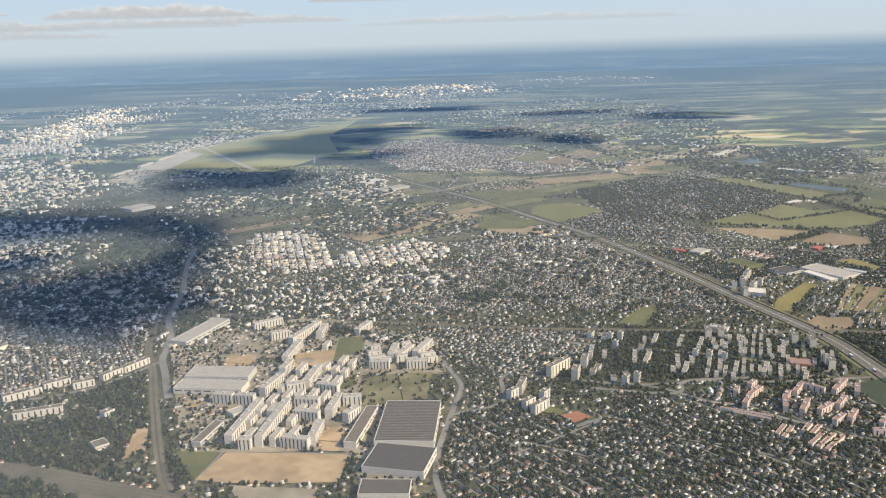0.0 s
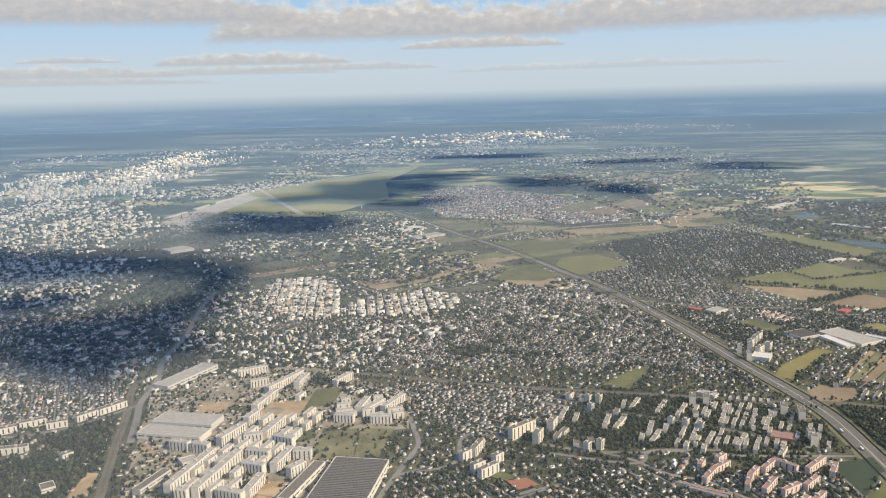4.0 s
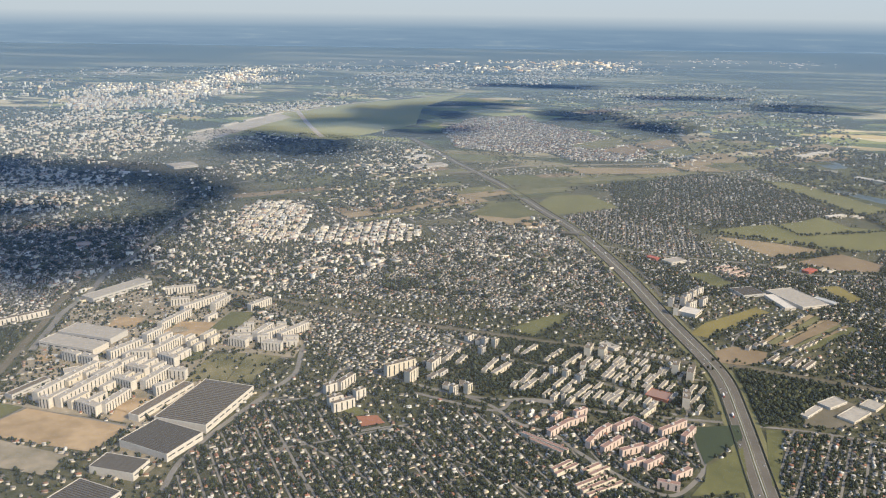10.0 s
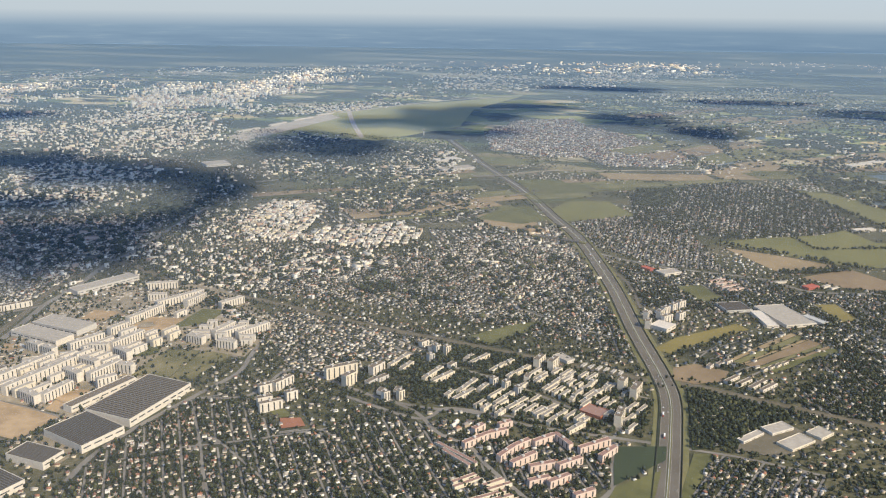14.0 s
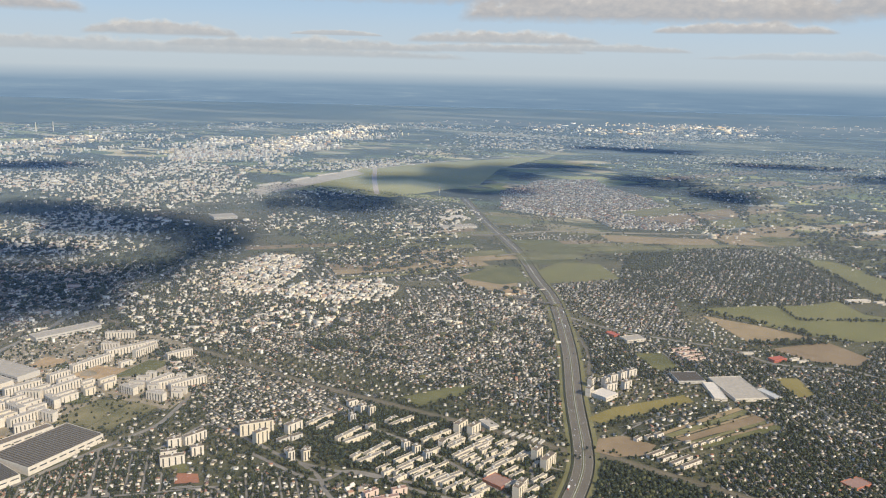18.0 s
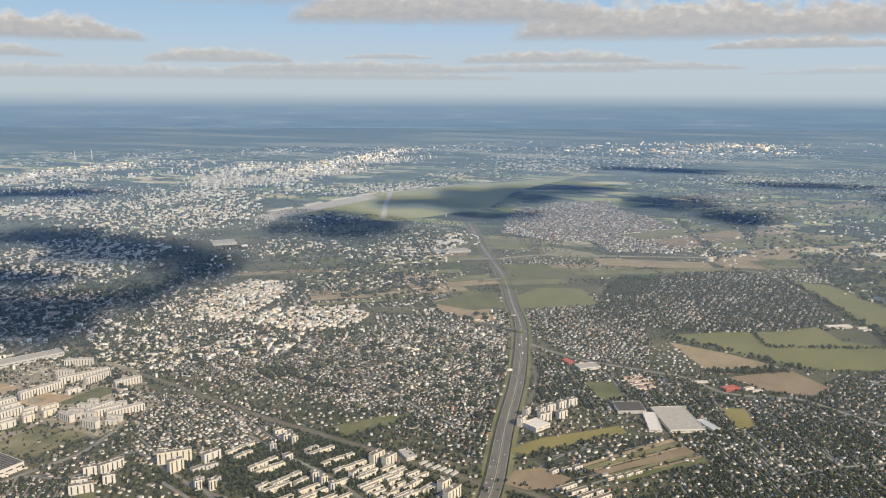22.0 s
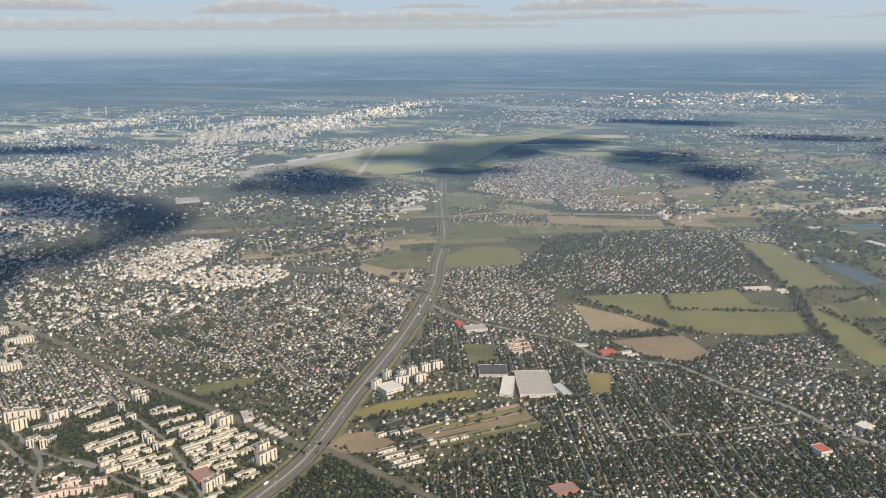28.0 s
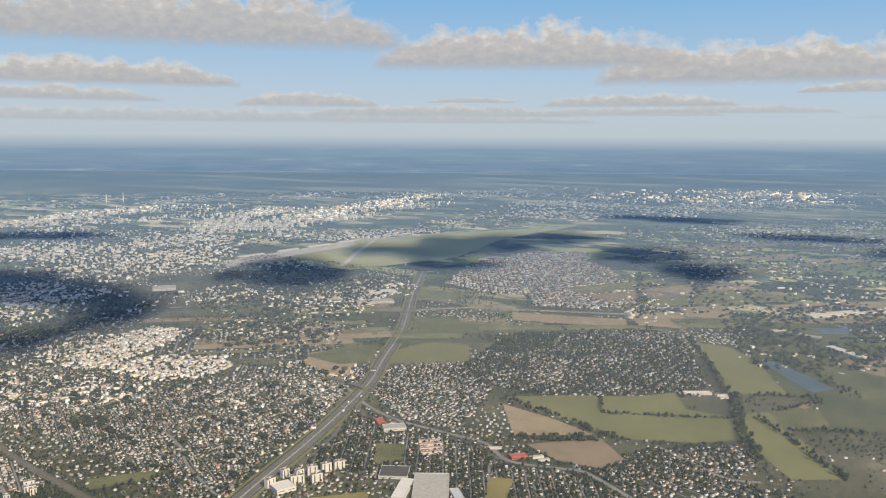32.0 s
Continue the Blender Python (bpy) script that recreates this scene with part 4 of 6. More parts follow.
hall([(353.7, 502.9), (361.9, 511.4), (370.8, 510.3), (362.4, 498.9)], 1.0, m_brick, m_tile, "red-brick school with tiled roof", 0, "school")
hall([(193.1, 432.0), (197.3, 439.3), (207.5, 436.6), (204.9, 426.1)], 1.5, m_brick, m_tile, "low red building site", 0, "pavilion")
hall([(479.5, 644.1), (484.8, 650.9), (487.8, 644.7), (482.6, 637.4)], 1.6, m_white, m_white, "white shed beside the main road", 0, "shed")
hall([(-113, 1106), (-89, 1136), (-77, 1124), (-99, 1090)], 2.6, m_white, m_white, "long white flat-roofed warehouse near the motorway", 0, "warehouse")
hall([(-85, 1044), (-52, 1079), (-40, 1065), (-73, 1031)], 2.6, m_grey, m_lightroof, "long grey warehouse near the motorway", 0, "warehouse")
hall([(424, 1273), (477, 1338), (479, 1324), (427, 1257)], 2.6, m_white, m_white, "very long white warehouse on the plain", 0, "warehouse")
hall([(466, 1123), (502, 1092), (499, 1081), (463, 1113)], 2.4, m_white, m_white, "long white greenhouse hall in meadows", 0, "greenhouse")
hall([(-385, 968), (-365, 992), (-343, 975), (-363, 952)], 2.6, m_grey, m_lightroof, "pale flat-roofed warehouse in the city", 0, "warehouse")

# sports court
patch("sports_court", [(56.0, 376.4), (65.4, 380.1), (71.5, 373.3), (61.7, 367.3)], m_court, "orange clay sports court", category="sports court")
patch("sports_field", [(47.9, 380.5), (52.4, 386.0), (62.4, 380.5), (55.7, 376.4)], m_meadow, "green school pitch", category="sports field")

# new estate: white rows with dark bays
NEW = "new white block of flats with dark window bays"
for a, b in (((-103.5, 354.8), (-97.0, 396.6)), ((-97.8, 352.2), (-91.9, 351.8)), ((-88.8, 352.2), (-82.6, 395.6)), ((-123.5, 405.5), (-112.7, 403.3)), ((-110.9, 403.2), (-100.9, 401.1)), ((-98.7, 409.5), (-91.9, 430.3)), ((-93.1, 436.9), (-90.2, 450.1)), ((-86.4, 413.7), (-77.1, 416.8)), ((-76.7, 418.3), (-72.5, 441.9)), ((-70.0, 414.8), (-57.9, 410.9)), ((-78.7, 396.7), (-66.0, 394.5)), ((-76.8, 381.9), (-63.8, 378.5)), ((-77.9, 353.2), (-64.6, 349.6)), ((-63.7, 351.2), (-62.0, 369.7)), ((-59.4, 379.5), (-56.1, 400.7)), ((-53.9, 396.4), (-44.5, 397.1)), ((-50.4, 375.1), (-45.0, 383.7)),):
    flats(a, b, 3.9, 5.6, m_white, NEW, roof=m_lightroof, group="new estate", slit=0.55, pitch=1.9)
for a, b in (((-126.8, 518.9), (-109.9, 529.9)), ((-111.6, 499.3), (-101.0, 504.7)), ((-97.0, 487.8), (-83.3, 520.7)), ((-95.0, 456.6), (-90.5, 485.3)), ((-80.4, 496.6), (-78.5, 515.7)), ((-56.6, 500.8), (-49.5, 517.6)), ((-43.9, 446.5), (-32.4, 445.5)), ((-22.5, 444.8), (-10.8, 445.6)), ((-32.3, 456.0), (-29.8, 474.4)), ((-18.0, 458.5), (-9.0, 480.4)), ((-27.9, 455.7), (-20.0, 471.6)),):
    flats(a, b, 3.9, 5.0, m_white, NEW, roof=m_lightroof, group="new estate", slit=0.55, pitch=1.9)
for a, b in (((-223.4, 391.9), (-201.5, 399.8)), ((-225.3, 429.3), (-214.1, 437.9)), ((-209.0, 429.6), (-199.2, 435.2)), ((-197.2, 439.9), (-190.0, 451.0)), ((-189.0, 450.9), (-179.5, 466.0)), ((-176.4, 388.7), (-173.1, 393.8)), ((-240.5, 413.9), (-224.8, 426.1)),):
    flats(a, b, 4.2, 3.6, m_white, "low white block of flats beside a road", group="roadside flats")
for a, b in (((32.5, 397.2), (36.8, 402.4)), ((38.2, 402.8), (42.2, 415.2)), ((49.3, 394.9), (53.0, 399.8)), ((39.0, 384.4), (44.5, 389.7)), ((43.0, 379.2), (51.2, 387.6)),):
    flats(a, b, 3.2, 5.0, m_white, "pale block of flats beside a school", group="school flats")
for a, b in (((57.0, 425.1), (69.5, 438.3)), ((70.4, 419.6), (73.2, 427.3)),):
    flats(a, b, 3.6, 6.6, m_cream, "tall cream slab block of eleven storeys", group="tall slabs")
for a, b in (((78.4, 437.3), (81.4, 447.2)),):
    flats(a, b, 3.6, 5.2, m_white, "white windowless-ended tall slab block", group="tall slabs")
for a, b in (((81.1, 425.2), (83.4, 431.9)), ((84.6, 431.8), (87.6, 438.2)), ((91.5, 417.2), (91.8, 421.8)), ((99.8, 420.1), (99.4, 425.8)),):
    flats(a, b, 3.0, 2.2, m_grey, "low grey block beside towers", group="low blocks", heads=False)
for a, b in (((84.3, 449.5), (89.0, 467.6)), ((92.3, 447.1), (94.8, 458.5)), ((108.1, 439.6), (112.6, 457.9)), ((113.5, 437.9), (120.5, 454.0)), ((125.8, 423.9), (127.6, 431.3)), ((130.3, 429.9), (135.0, 448.6)), ((130.8, 421.1), (137.5, 436.6)), ((140.2, 436.6), (142.2, 444.9)),):
    flats(a, b, 2.6, 2.5, m_cream, "long five-storey cream slab block between trees", roof=m_slabroof, group="slab estate", slit=0.4)
for a, b in (((147.1, 416.4), (149.6, 423.0)), ((151.6, 424.1), (157.5, 440.1)), ((155.3, 413.1), (157.7, 420.1)), ((158.9, 420.7), (165.6, 436.2)), ((173.7, 418.5), (181.8, 433.6)), ((181.0, 412.8), (187.4, 429.0)), ((195.9, 417.8), (198.8, 424.7)), ((191.6, 407.4), (197.6, 418.7)), ((121.7, 471.9), (123.9, 480.9)), ((125.8, 468.2), (132.5, 484.5)), ((139.6, 461.8), (143.8, 473.7)), ((150.1, 457.4), (152.9, 465.0)),):
    flats(a, b, 2.3, 2.1, m_cream, "long five-storey cream slab block between trees", roof=m_slabroof, group="slab estate", slit=0.4)
for a, b in (((144.3, 473.2), (147.7, 481.5)), ((153.4, 464.5), (158.4, 476.6)), ((165.7, 456.0), (169.9, 467.1)), ((171.7, 447.7), (179.1, 468.3)), ((180.8, 467.7), (183.5, 476.7)), ((172.9, 472.5), (174.2, 478.7)), ((188.0, 446.8), (194.1, 461.8)), ((194.0, 463.1), (196.3, 470.1)), ((187.5, 440.6), (188.5, 445.1)), ((192.8, 438.8), (201.0, 458.5)), ((201.8, 458.9), (204.1, 468.5)),):
    flats(a, b, 2.3, 2.1, m_cream, "long five-storey cream slab block between trees", roof=m_slabroof, group="slab estate", slit=0.4)
for a, b in (((162.2, 476.2), (164.1, 485.3)), ((170.0, 476.4), (172.0, 484.6)), ((210.1, 463.4), (211.5, 469.7)), ((217.3, 455.2), (219.5, 465.7)), ((213.1, 422.3), (213.9, 427.4)), ((213.6, 428.4), (214.2, 433.5)),):
    flats(a, b, 3.6, 6.0, m_cream, "tall cream block of flats near the motorway", group="tall slabs")
for a, b in (((160.6, 457.7), (161.1, 463.2)), ((90.3, 484.8), (93.1, 490.1)), ((98.1, 479.7), (100.3, 486.3)), ((116.4, 459.1), (118.0, 464.1)),):
    flats(a, b, 3.0, 3.2, m_white, "white block beside the shopping street", group="shopping street", heads=False)
for k, (x, y) in enumerate(((96.9, 412.8), (103.9, 415.8), (102.8, 467.0), (145.2, 447.3), (152.5, 444.6), (160.1, 441.6), (102.5, 480.1), (108.6, 479.8))):
    tower(x, y, 3.6, (5.0, 5.4, 4.8)[k % 3], (m_white, m_cream, m_grey)[k % 3], 57, "pale panel tower block above trees")
for a, b in (((148.7, 378.3), (156.3, 390.3)), ((156.3, 390.3), (164.5, 398.2)), ((166.8, 372.3), (171.2, 384.0)), ((171.2, 384.0), (176.6, 392.1)), ((173.3, 368.8), (181.6, 381.3)), ((181.5, 368.4), (191.3, 375.9)), ((178.8, 390.4), (186.4, 400.3)), ((186.4, 402.0), (195.6, 393.0)), ((193.0, 373.8), (201.8, 383.8)), ((199.4, 391.2), (211.5, 404.4)), ((209.5, 387.3), (215.1, 398.5)), ((183.5, 356.8), (191.3, 363.5)), ((191.8, 358.9), (199.1, 367.9)), ((196.4, 346.5), (205.5, 345.3)), ((203.5, 352.6), (210.7, 359.9)), ((149.3, 392.6), (152.7, 399.4)), ((159.4, 401.1), (164.5, 406.6)),):
    flats(a, b, 2.5, 3.3, m_pink, "salmon block of flats with a red tiled roof", roof=m_tile, group="salmon estate")
for a, b in (((213.8, 577.5), (215.0, 582.3)), ((221.7, 581.7), (223.3, 586.7)), ((223.8, 590.1), (227.5, 595.2)), ((228.8, 598.0), (231.7, 603.8)), ((232.9, 605.5), (237.0, 611.0)), ((224.9, 573.3), (229.9, 580.0)), ((234.0, 582.1), (237.5, 588.0)), ((216.3, 561.0), (217.1, 567.3)),):
    flats(a, b, 3.2, 5.5, m_white, "white block of flats near the motorway", group="white flats")
for a, b in (((254.0, 508.9), (256.0, 513.7)), ((258.9, 513.7), (261.8, 518.3)), ((263.4, 519.2), (266.4, 523.8)),):
    flats(a, b, 2.5, 1.8, m_white, "row of white houses beside fields", group="white rows", heads=False)
for a, b in (((283.0, 514.9), (285.2, 518.2)), ((286.8, 519.1), (289.1, 522.4)), ((290.7, 523.3), (293.2, 527.6)), ((294.5, 528.3), (297.1, 531.9)),):
    flats(a, b, 2.0, 1.5, m_cream, "white terrace of new houses", group="white rows", heads=False)
for a, b in (((263.3, 491.7), (269.8, 502.1)), ((269.2, 489.5), (276.3, 500.1)), ((275.6, 487.6), (284.0, 501.4)), ((281.2, 486.7), (289.0, 498.7)),):
    flats(a, b, 2.4, 1.6, m_white, "terrace of houses with dark roofs", group="terraces", heads=False)

# rows of slab blocks that fill the panel estate, and short blocks between the new flats
def infill(points, heading, across, along, longest, depth, height, walls, label, group, seed, most, roof=None, slit=0.4, heads=True):
    r = random.Random(seed)
    t = math.atan2(heading[1], heading[0])
    c, q = math.cos(t), math.sin(t)
    us, vs = [x * c + y * q for x, y in points], [-x * q + y * c for x, y in points]
    v, made = min(vs), 0
    while v < max(vs):
        u = min(us) + r.uniform(0, along)
        while u < max(us) and made < most:
            ln = longest * r.uniform(0.55, 1.0)
            ends = [((u + k * ln) * c - v * q, (u + k * ln) * q + v * c) for k in (0, 0.25, 0.5, 0.75, 1)]
            if all(within(points, x, y) and not is_taken(x, y) for x, y in ends):
                flats(ends[0], ends[4], depth, height * r.uniform(0.85, 1.2), r.choice(walls), label, roof=roof, group=group, slit=slit, heads=heads, pitch=3.4)
                made += 1
                u += ln + along * r.uniform(0.7, 1.3)
            else:
                u += 2.5
        v += across * r.uniform(0.85, 1.15)


infill([(75, 452), (118, 500), (200, 479), (227, 462), (224, 420), (200, 404), (150, 411), (122, 417)], (0.37, 0.93), 4.6, 4.0, 13, 1.9, 2.1, (m_cream, m_cream, m_white),
       "long five-storey cream slab block between trees", "slab estate", 61, 34, roof=m_slabroof, slit=0.35, heads=False)
infill([(-176, 500), (-128, 532), (-88, 532), (-52, 497), (-48, 440), (-60, 400), (-64, 370), (-78, 350), (-120, 356), (-146, 416)], (0.22, 0.97), 6.5, 5.0, 12, 3.0, 4.2, (m_white, m_white, m_cream),
       "short new white block of flats", "new estate", 62, 26, roof=m_lightroof, slit=0.5, heads=False)
infill([(-46, 446), (-4, 446), (-8, 484), (-30, 492), (-48, 480)], (0.9, 0.3), 7.0, 4.0, 10, 3.2, 4.4, (m_white,),
       "short new white block of flats", "new estate", 63, 9, roof=m_lightroof, slit=0.5, heads=False)

# dense beige courtyard estate in two quarters
ESTATE = ([(-142, 663), (-172, 715), (-190, 765), (-186, 815), (-151, 813), (-127, 788), (-100, 728), (-92, 672), (-110, 652)],
          [(-101, 688), (-80, 732), (-24, 763), (2, 740), (5, 705), (-18, 676), (-57, 662)])
EST_T = math.atan2(10.6, 49.0)
cu, cs = math.cos(EST_T), math.sin(EST_T)


# ---- houses and trees ----
CUBE_V = np.array([(-.5, -.5, 0), (.5, -.5, 0), (.5, .5, 0), (-.5, .5, 0), (-.5, -.5, 1), (.5, -.5, 1), (.5, .5, 1), (-.5, .5, 1)])
CUBE_F = [(0, 1, 5, 4), (1, 2, 6, 5), (2, 3, 7, 6), (3, 0, 4, 7), (4, 5, 6, 7)]


def house_arrays(w, d, h, pitch, hip):
    v = [(-w, -d, 0), (w, -d, 0), (w, d, 0), (-w, d, 0), (-w, -d, h), (w, -d, h), (w, d, h), (-w, d, h)]
    o = 0.12
    r = h + pitch
    i = w * (0.45 if hip else 0.0)
    roof = [(-w - o, -d - o, h - 0.05), (w + o, -d - o, h - 0.05), (w + o, d + o, h - 0.05), (-w - o, d + o, h - 0.05), (-w - o + i, 0, r), (w + o - i, 0, r)]
    wf = [(0, 1, 5, 4), (1, 2, 6, 5), (2, 3, 7, 6), (3, 0, 4, 7)]
    rf = [(0, 1, 5, 4), (1, 2, 5), (2, 3, 4, 5), (3, 0, 4), (3, 2, 1, 0)]
    return np.array(v, float), wf, np.array(roof, float), rf


KINDS = [house_arrays(1.4, 1.25, 1.3, 0.95, False), house_arrays(1.7, 1.3, 1.7, 0.7, True), house_arrays(1.3, 1.5, 1.75, 0.12, True),
         house_arrays(2.1, 1.2, 1.2, 0.8, False), house_arrays(1.05, 1.0, 0.9, 0.55, False)]


def instances(verts, faces, places):
    """Copies of one shape (x, y, turn, sx, sz) as one list of corners and faces."""
    P = np.array(places)
    k = len(verts)
    c, s = np.cos(P[:, 2])[:, None], np.sin(P[:, 2])[:, None]
    x, y = verts[None, :, 0] * P[:, 3:4], verts[None, :, 1] * P[:, 3:4]
    V = np.stack([x * c - y * s + P[:, 0:1], x * s + y * c + P[:, 1:2], verts[None, :, 2] * P[:, 4:5] + np.zeros_like(x)], -1).reshape(-1, 3)
    off = np.arange(len(P)) * k
    return V, [(off[:, None] + np.array(f)[None, :]) for f in faces]


def stuff(name, groups, mat, label, category, mats=None):
    """Many pieces in one mesh. groups: (verts, faces, places, material index)."""
    V, L, S, M, n0 = [], [], [], [], 0
    for verts, faces, places, mi in groups:
        if not len(places):
            continue
        v, fs = instances(verts, faces, places)
        V.append(v)
        for f in fs:
            L.append((f + n0).ravel())
            S.append(np.full(len(f), f.shape[1]))
            M.append(np.full(len(f), mi))
        n0 += len(v)
    if not V:
        return None
    V, L, S, M = np.concatenate(V), np.concatenate(L), np.concatenate(S), np.concatenate(M)
    me = bpy.data.meshes.new(name)
    me.vertices.add(len(V))
    me.vertices.foreach_set("co", V.ravel())
    me.loops.add(len(L))
    me.loops.foreach_set("vertex_index", L.astype(np.int32))
    me.polygons.add(len(S))
    me.polygons.foreach_set("loop_start", np.concatenate([[0], np.cumsum(S)[:-1]]).astype(np.int32))
    for mm in mats or (mat,):
        me.materials.append(mm)
    me.polygons.foreach_set("material_index", M.astype(np.int32))
    me.update(calc_edges=True)
    me.validate()
    return tagged(new(name, me), label, category, kind="stuff")


def courtyards(points, seed, pitch, what):
    """Blocks of flats round small courts, in rows."""
    r = random.Random(seed)
    us, vs = [x * cu + y * cs for x, y in points], [-x * cs + y * cu for x, y in points]
    shapes = [(CUBE_V * np.array((l, 1.35, 1.0)), []) for l in (5.0, 6.6, 8.5)]
    u = min(us)
    while u < max(us):
        v = min(vs) + r.uniform(0, 3)
        while v < max(vs):
            x, y = u * cu - v * cs, u * cs + v * cu
            if within(points, x, y) and not is_taken(x, y) and r.random() < 0.92:
                h, e, q = r.choice((1.7, 2.1, 2.6)), r.uniform(4.2, 6.2), r.randrange(4)
                for k in range(r.choice((2, 2, 3))):
                    t = EST_T + (q + k) * math.pi / 2
                    px, py = x - math.sin(t) * e / 2, y + math.cos(t) * e / 2
                    shapes[r.randrange(3)][1].append((px, py, t, 0.85, h * r.uniform(0.85, 1.1)))
            v += pitch * r.uniform(0.85, 1.2)
        u += pitch * r.uniform(0.95, 1.25)
    stuff("courtyard_blocks", [(v, CUBE_F[:4], p, 0) for v, p in shapes] + [(v, CUBE_F[4:], p, 1) for v, p in shapes], None, "cream blocks of flats round small courts, " + what, "blocks of flats", (m_city, m_city_roof))
    for v, places in shapes:
        for x, y, t, _, _ in places:
            take_line((x - 2 * math.cos(t), y - 2 * math.sin(t)), (x + 2 * math.cos(t), y + 2 * math.sin(t)), 2.0)


def crown_shape(seed, blobs, sub=1):
    """A crown of several uneven clumps, about 1 m across and 1 m high, on its trunk's height."""
    r = random.Random(seed)
    bm = bmesh.new()
    for k in range(blobs):
        a, q = r.uniform(0, 6.28), (0.0 if k == 0 else r.uniform(0.15, 0.36))
        size = r.uniform(0.30, 0.42) * (1.0 if k == 0 else 0.72)
        m = Matrix.Translation((q * math.cos(a), q * math.sin(a), r.uniform(0.35, 0.72))) @ Matrix.Rotation(r.uniform(0, 3), 4, "Z") @ Matrix.Diagonal((size, size, size * r.uniform(0.85, 1.2), 1))
        bmesh.ops.create_icosphere(bm, subdivisions=sub, radius=1.0, matrix=m)
    for v in bm.verts:
        v.co *= r.uniform(0.84, 1.16)
        v.co.z = max(v.co.z, 0.02)
    bm.verts.ensure_lookup_table()
    bm.verts.index_update()
    verts = np.array([v.co[:] for v in bm.verts])
    faces = [tuple(v.index for v in f.verts) for f in bm.faces]
    bm.free()
    return verts, faces


CROWNS = [crown_shape(s, 2) for s in range(4)] + [crown_shape(20, 3)]
SMALL = [crown_shape(s + 50, 1) for s in range(5)]      # for trees further off
CLUMPS = [crown_shape(s + 70, 1) for s in range(4)]


class Plant:
    """Houses and trees of one district, gathered before they are built."""

    def __init__(self):
        self.houses = [[] for _ in KINDS]
        self.trees = [[] for _ in CROWNS]
        self.small = [[] for _ in SMALL]
        self.count = 0

    def house(self, x, y, turn, s, r, kind=None):
        k = r.randrange(len(KINDS)) if kind is None else kind
        self.houses[k].append((x, y, turn, s * r.uniform(0.85, 1.15), s * r.uniform(0.85, 1.2)))

    def tree(self, x, y, s, r):
        (self.trees if y < 420 else self.small)[r.randrange(5)].append((x, y, r.uniform(0, 6.28), s if y < 420 else s * 1.12, s * r.uniform(0.85, 1.25)))

    def build(self, what):
        stuff("houses", [(KINDS[k][0], KINDS[k][1], self.houses[k], 0) for k in range(len(KINDS))] + [(KINDS[k][2], KINDS[k][3], self.houses[k], 1) for k in range(len(KINDS))],
              None, "small rendered houses with pitched roofs, " + what, "houses", (m_wall, m_roof))
        stuff("trees", [(CROWNS[k][0], CROWNS[k][1], self.trees[k], 0) for k in range(5)] + [(SMALL[k][0], SMALL[k][1], self.small[k], 0) for k in range(5)], m_leaf, "leafy garden trees, " + what, "trees")


def house_thing(x, y, turn, s, kind):
    wv, wf, rv, rf = KINDS[kind]
    top = base("house", x, y, 0, math.degrees(turn), label="small rendered house with a pitched roof among trees", category="house", group="detached houses")
    if ("h", kind) not in UNIT:
        UNIT[("h", kind)] = (mesh_from("wall", wv, wf, m_wall_one), mesh_from("roof", rv, rf, m_roof_one))
    w, r = UNIT[("h", kind)]
    sc = Matrix.Diagonal((s, s, s, 1))
    part("wall", w, top, sc)
    part("roof", r, top, sc)
    part("chimney", unit(m_brick), top, at_box(0.4 * s, 0.3 * s, s * (rv[:, 2].max() - 0.7), 0.22, 0.22, 0.85))


def tree_thing(x, y, turn, s, kind):
    top = base("tree", x, y, 0, math.degrees(turn), label="leafy green broadleaf tree in a garden", category="tree", group="garden trees")
    if ("t", kind) not in UNIT:
        v, f = CROWNS[kind]
        UNIT[("t", kind)] = mesh_from("crown", v, f, m_leaf_one)
        if "trunk" not in UNIT:
            bm = bmesh.new()
            bmesh.ops.create_cone(bm, segments=6, radius1=0.06, radius2=0.03, depth=0.5, cap_ends=True, matrix=Matrix.Translation((0, 0, 0.25)))
            me = bpy.data.meshes.new("trunk")
            bm.to_mesh(me)
            bm.free()
            me.materials.append(m_bark)
            UNIT["trunk"] = me
    part("trunk", UNIT["trunk"], top, Matrix.Diagonal((s, s, s, 1)))
    part("crown", UNIT[("t", kind)], top, Matrix.Diagonal((s, s, s * 1.05, 1)))


THINGS = {"house": 0, "tree": 0}


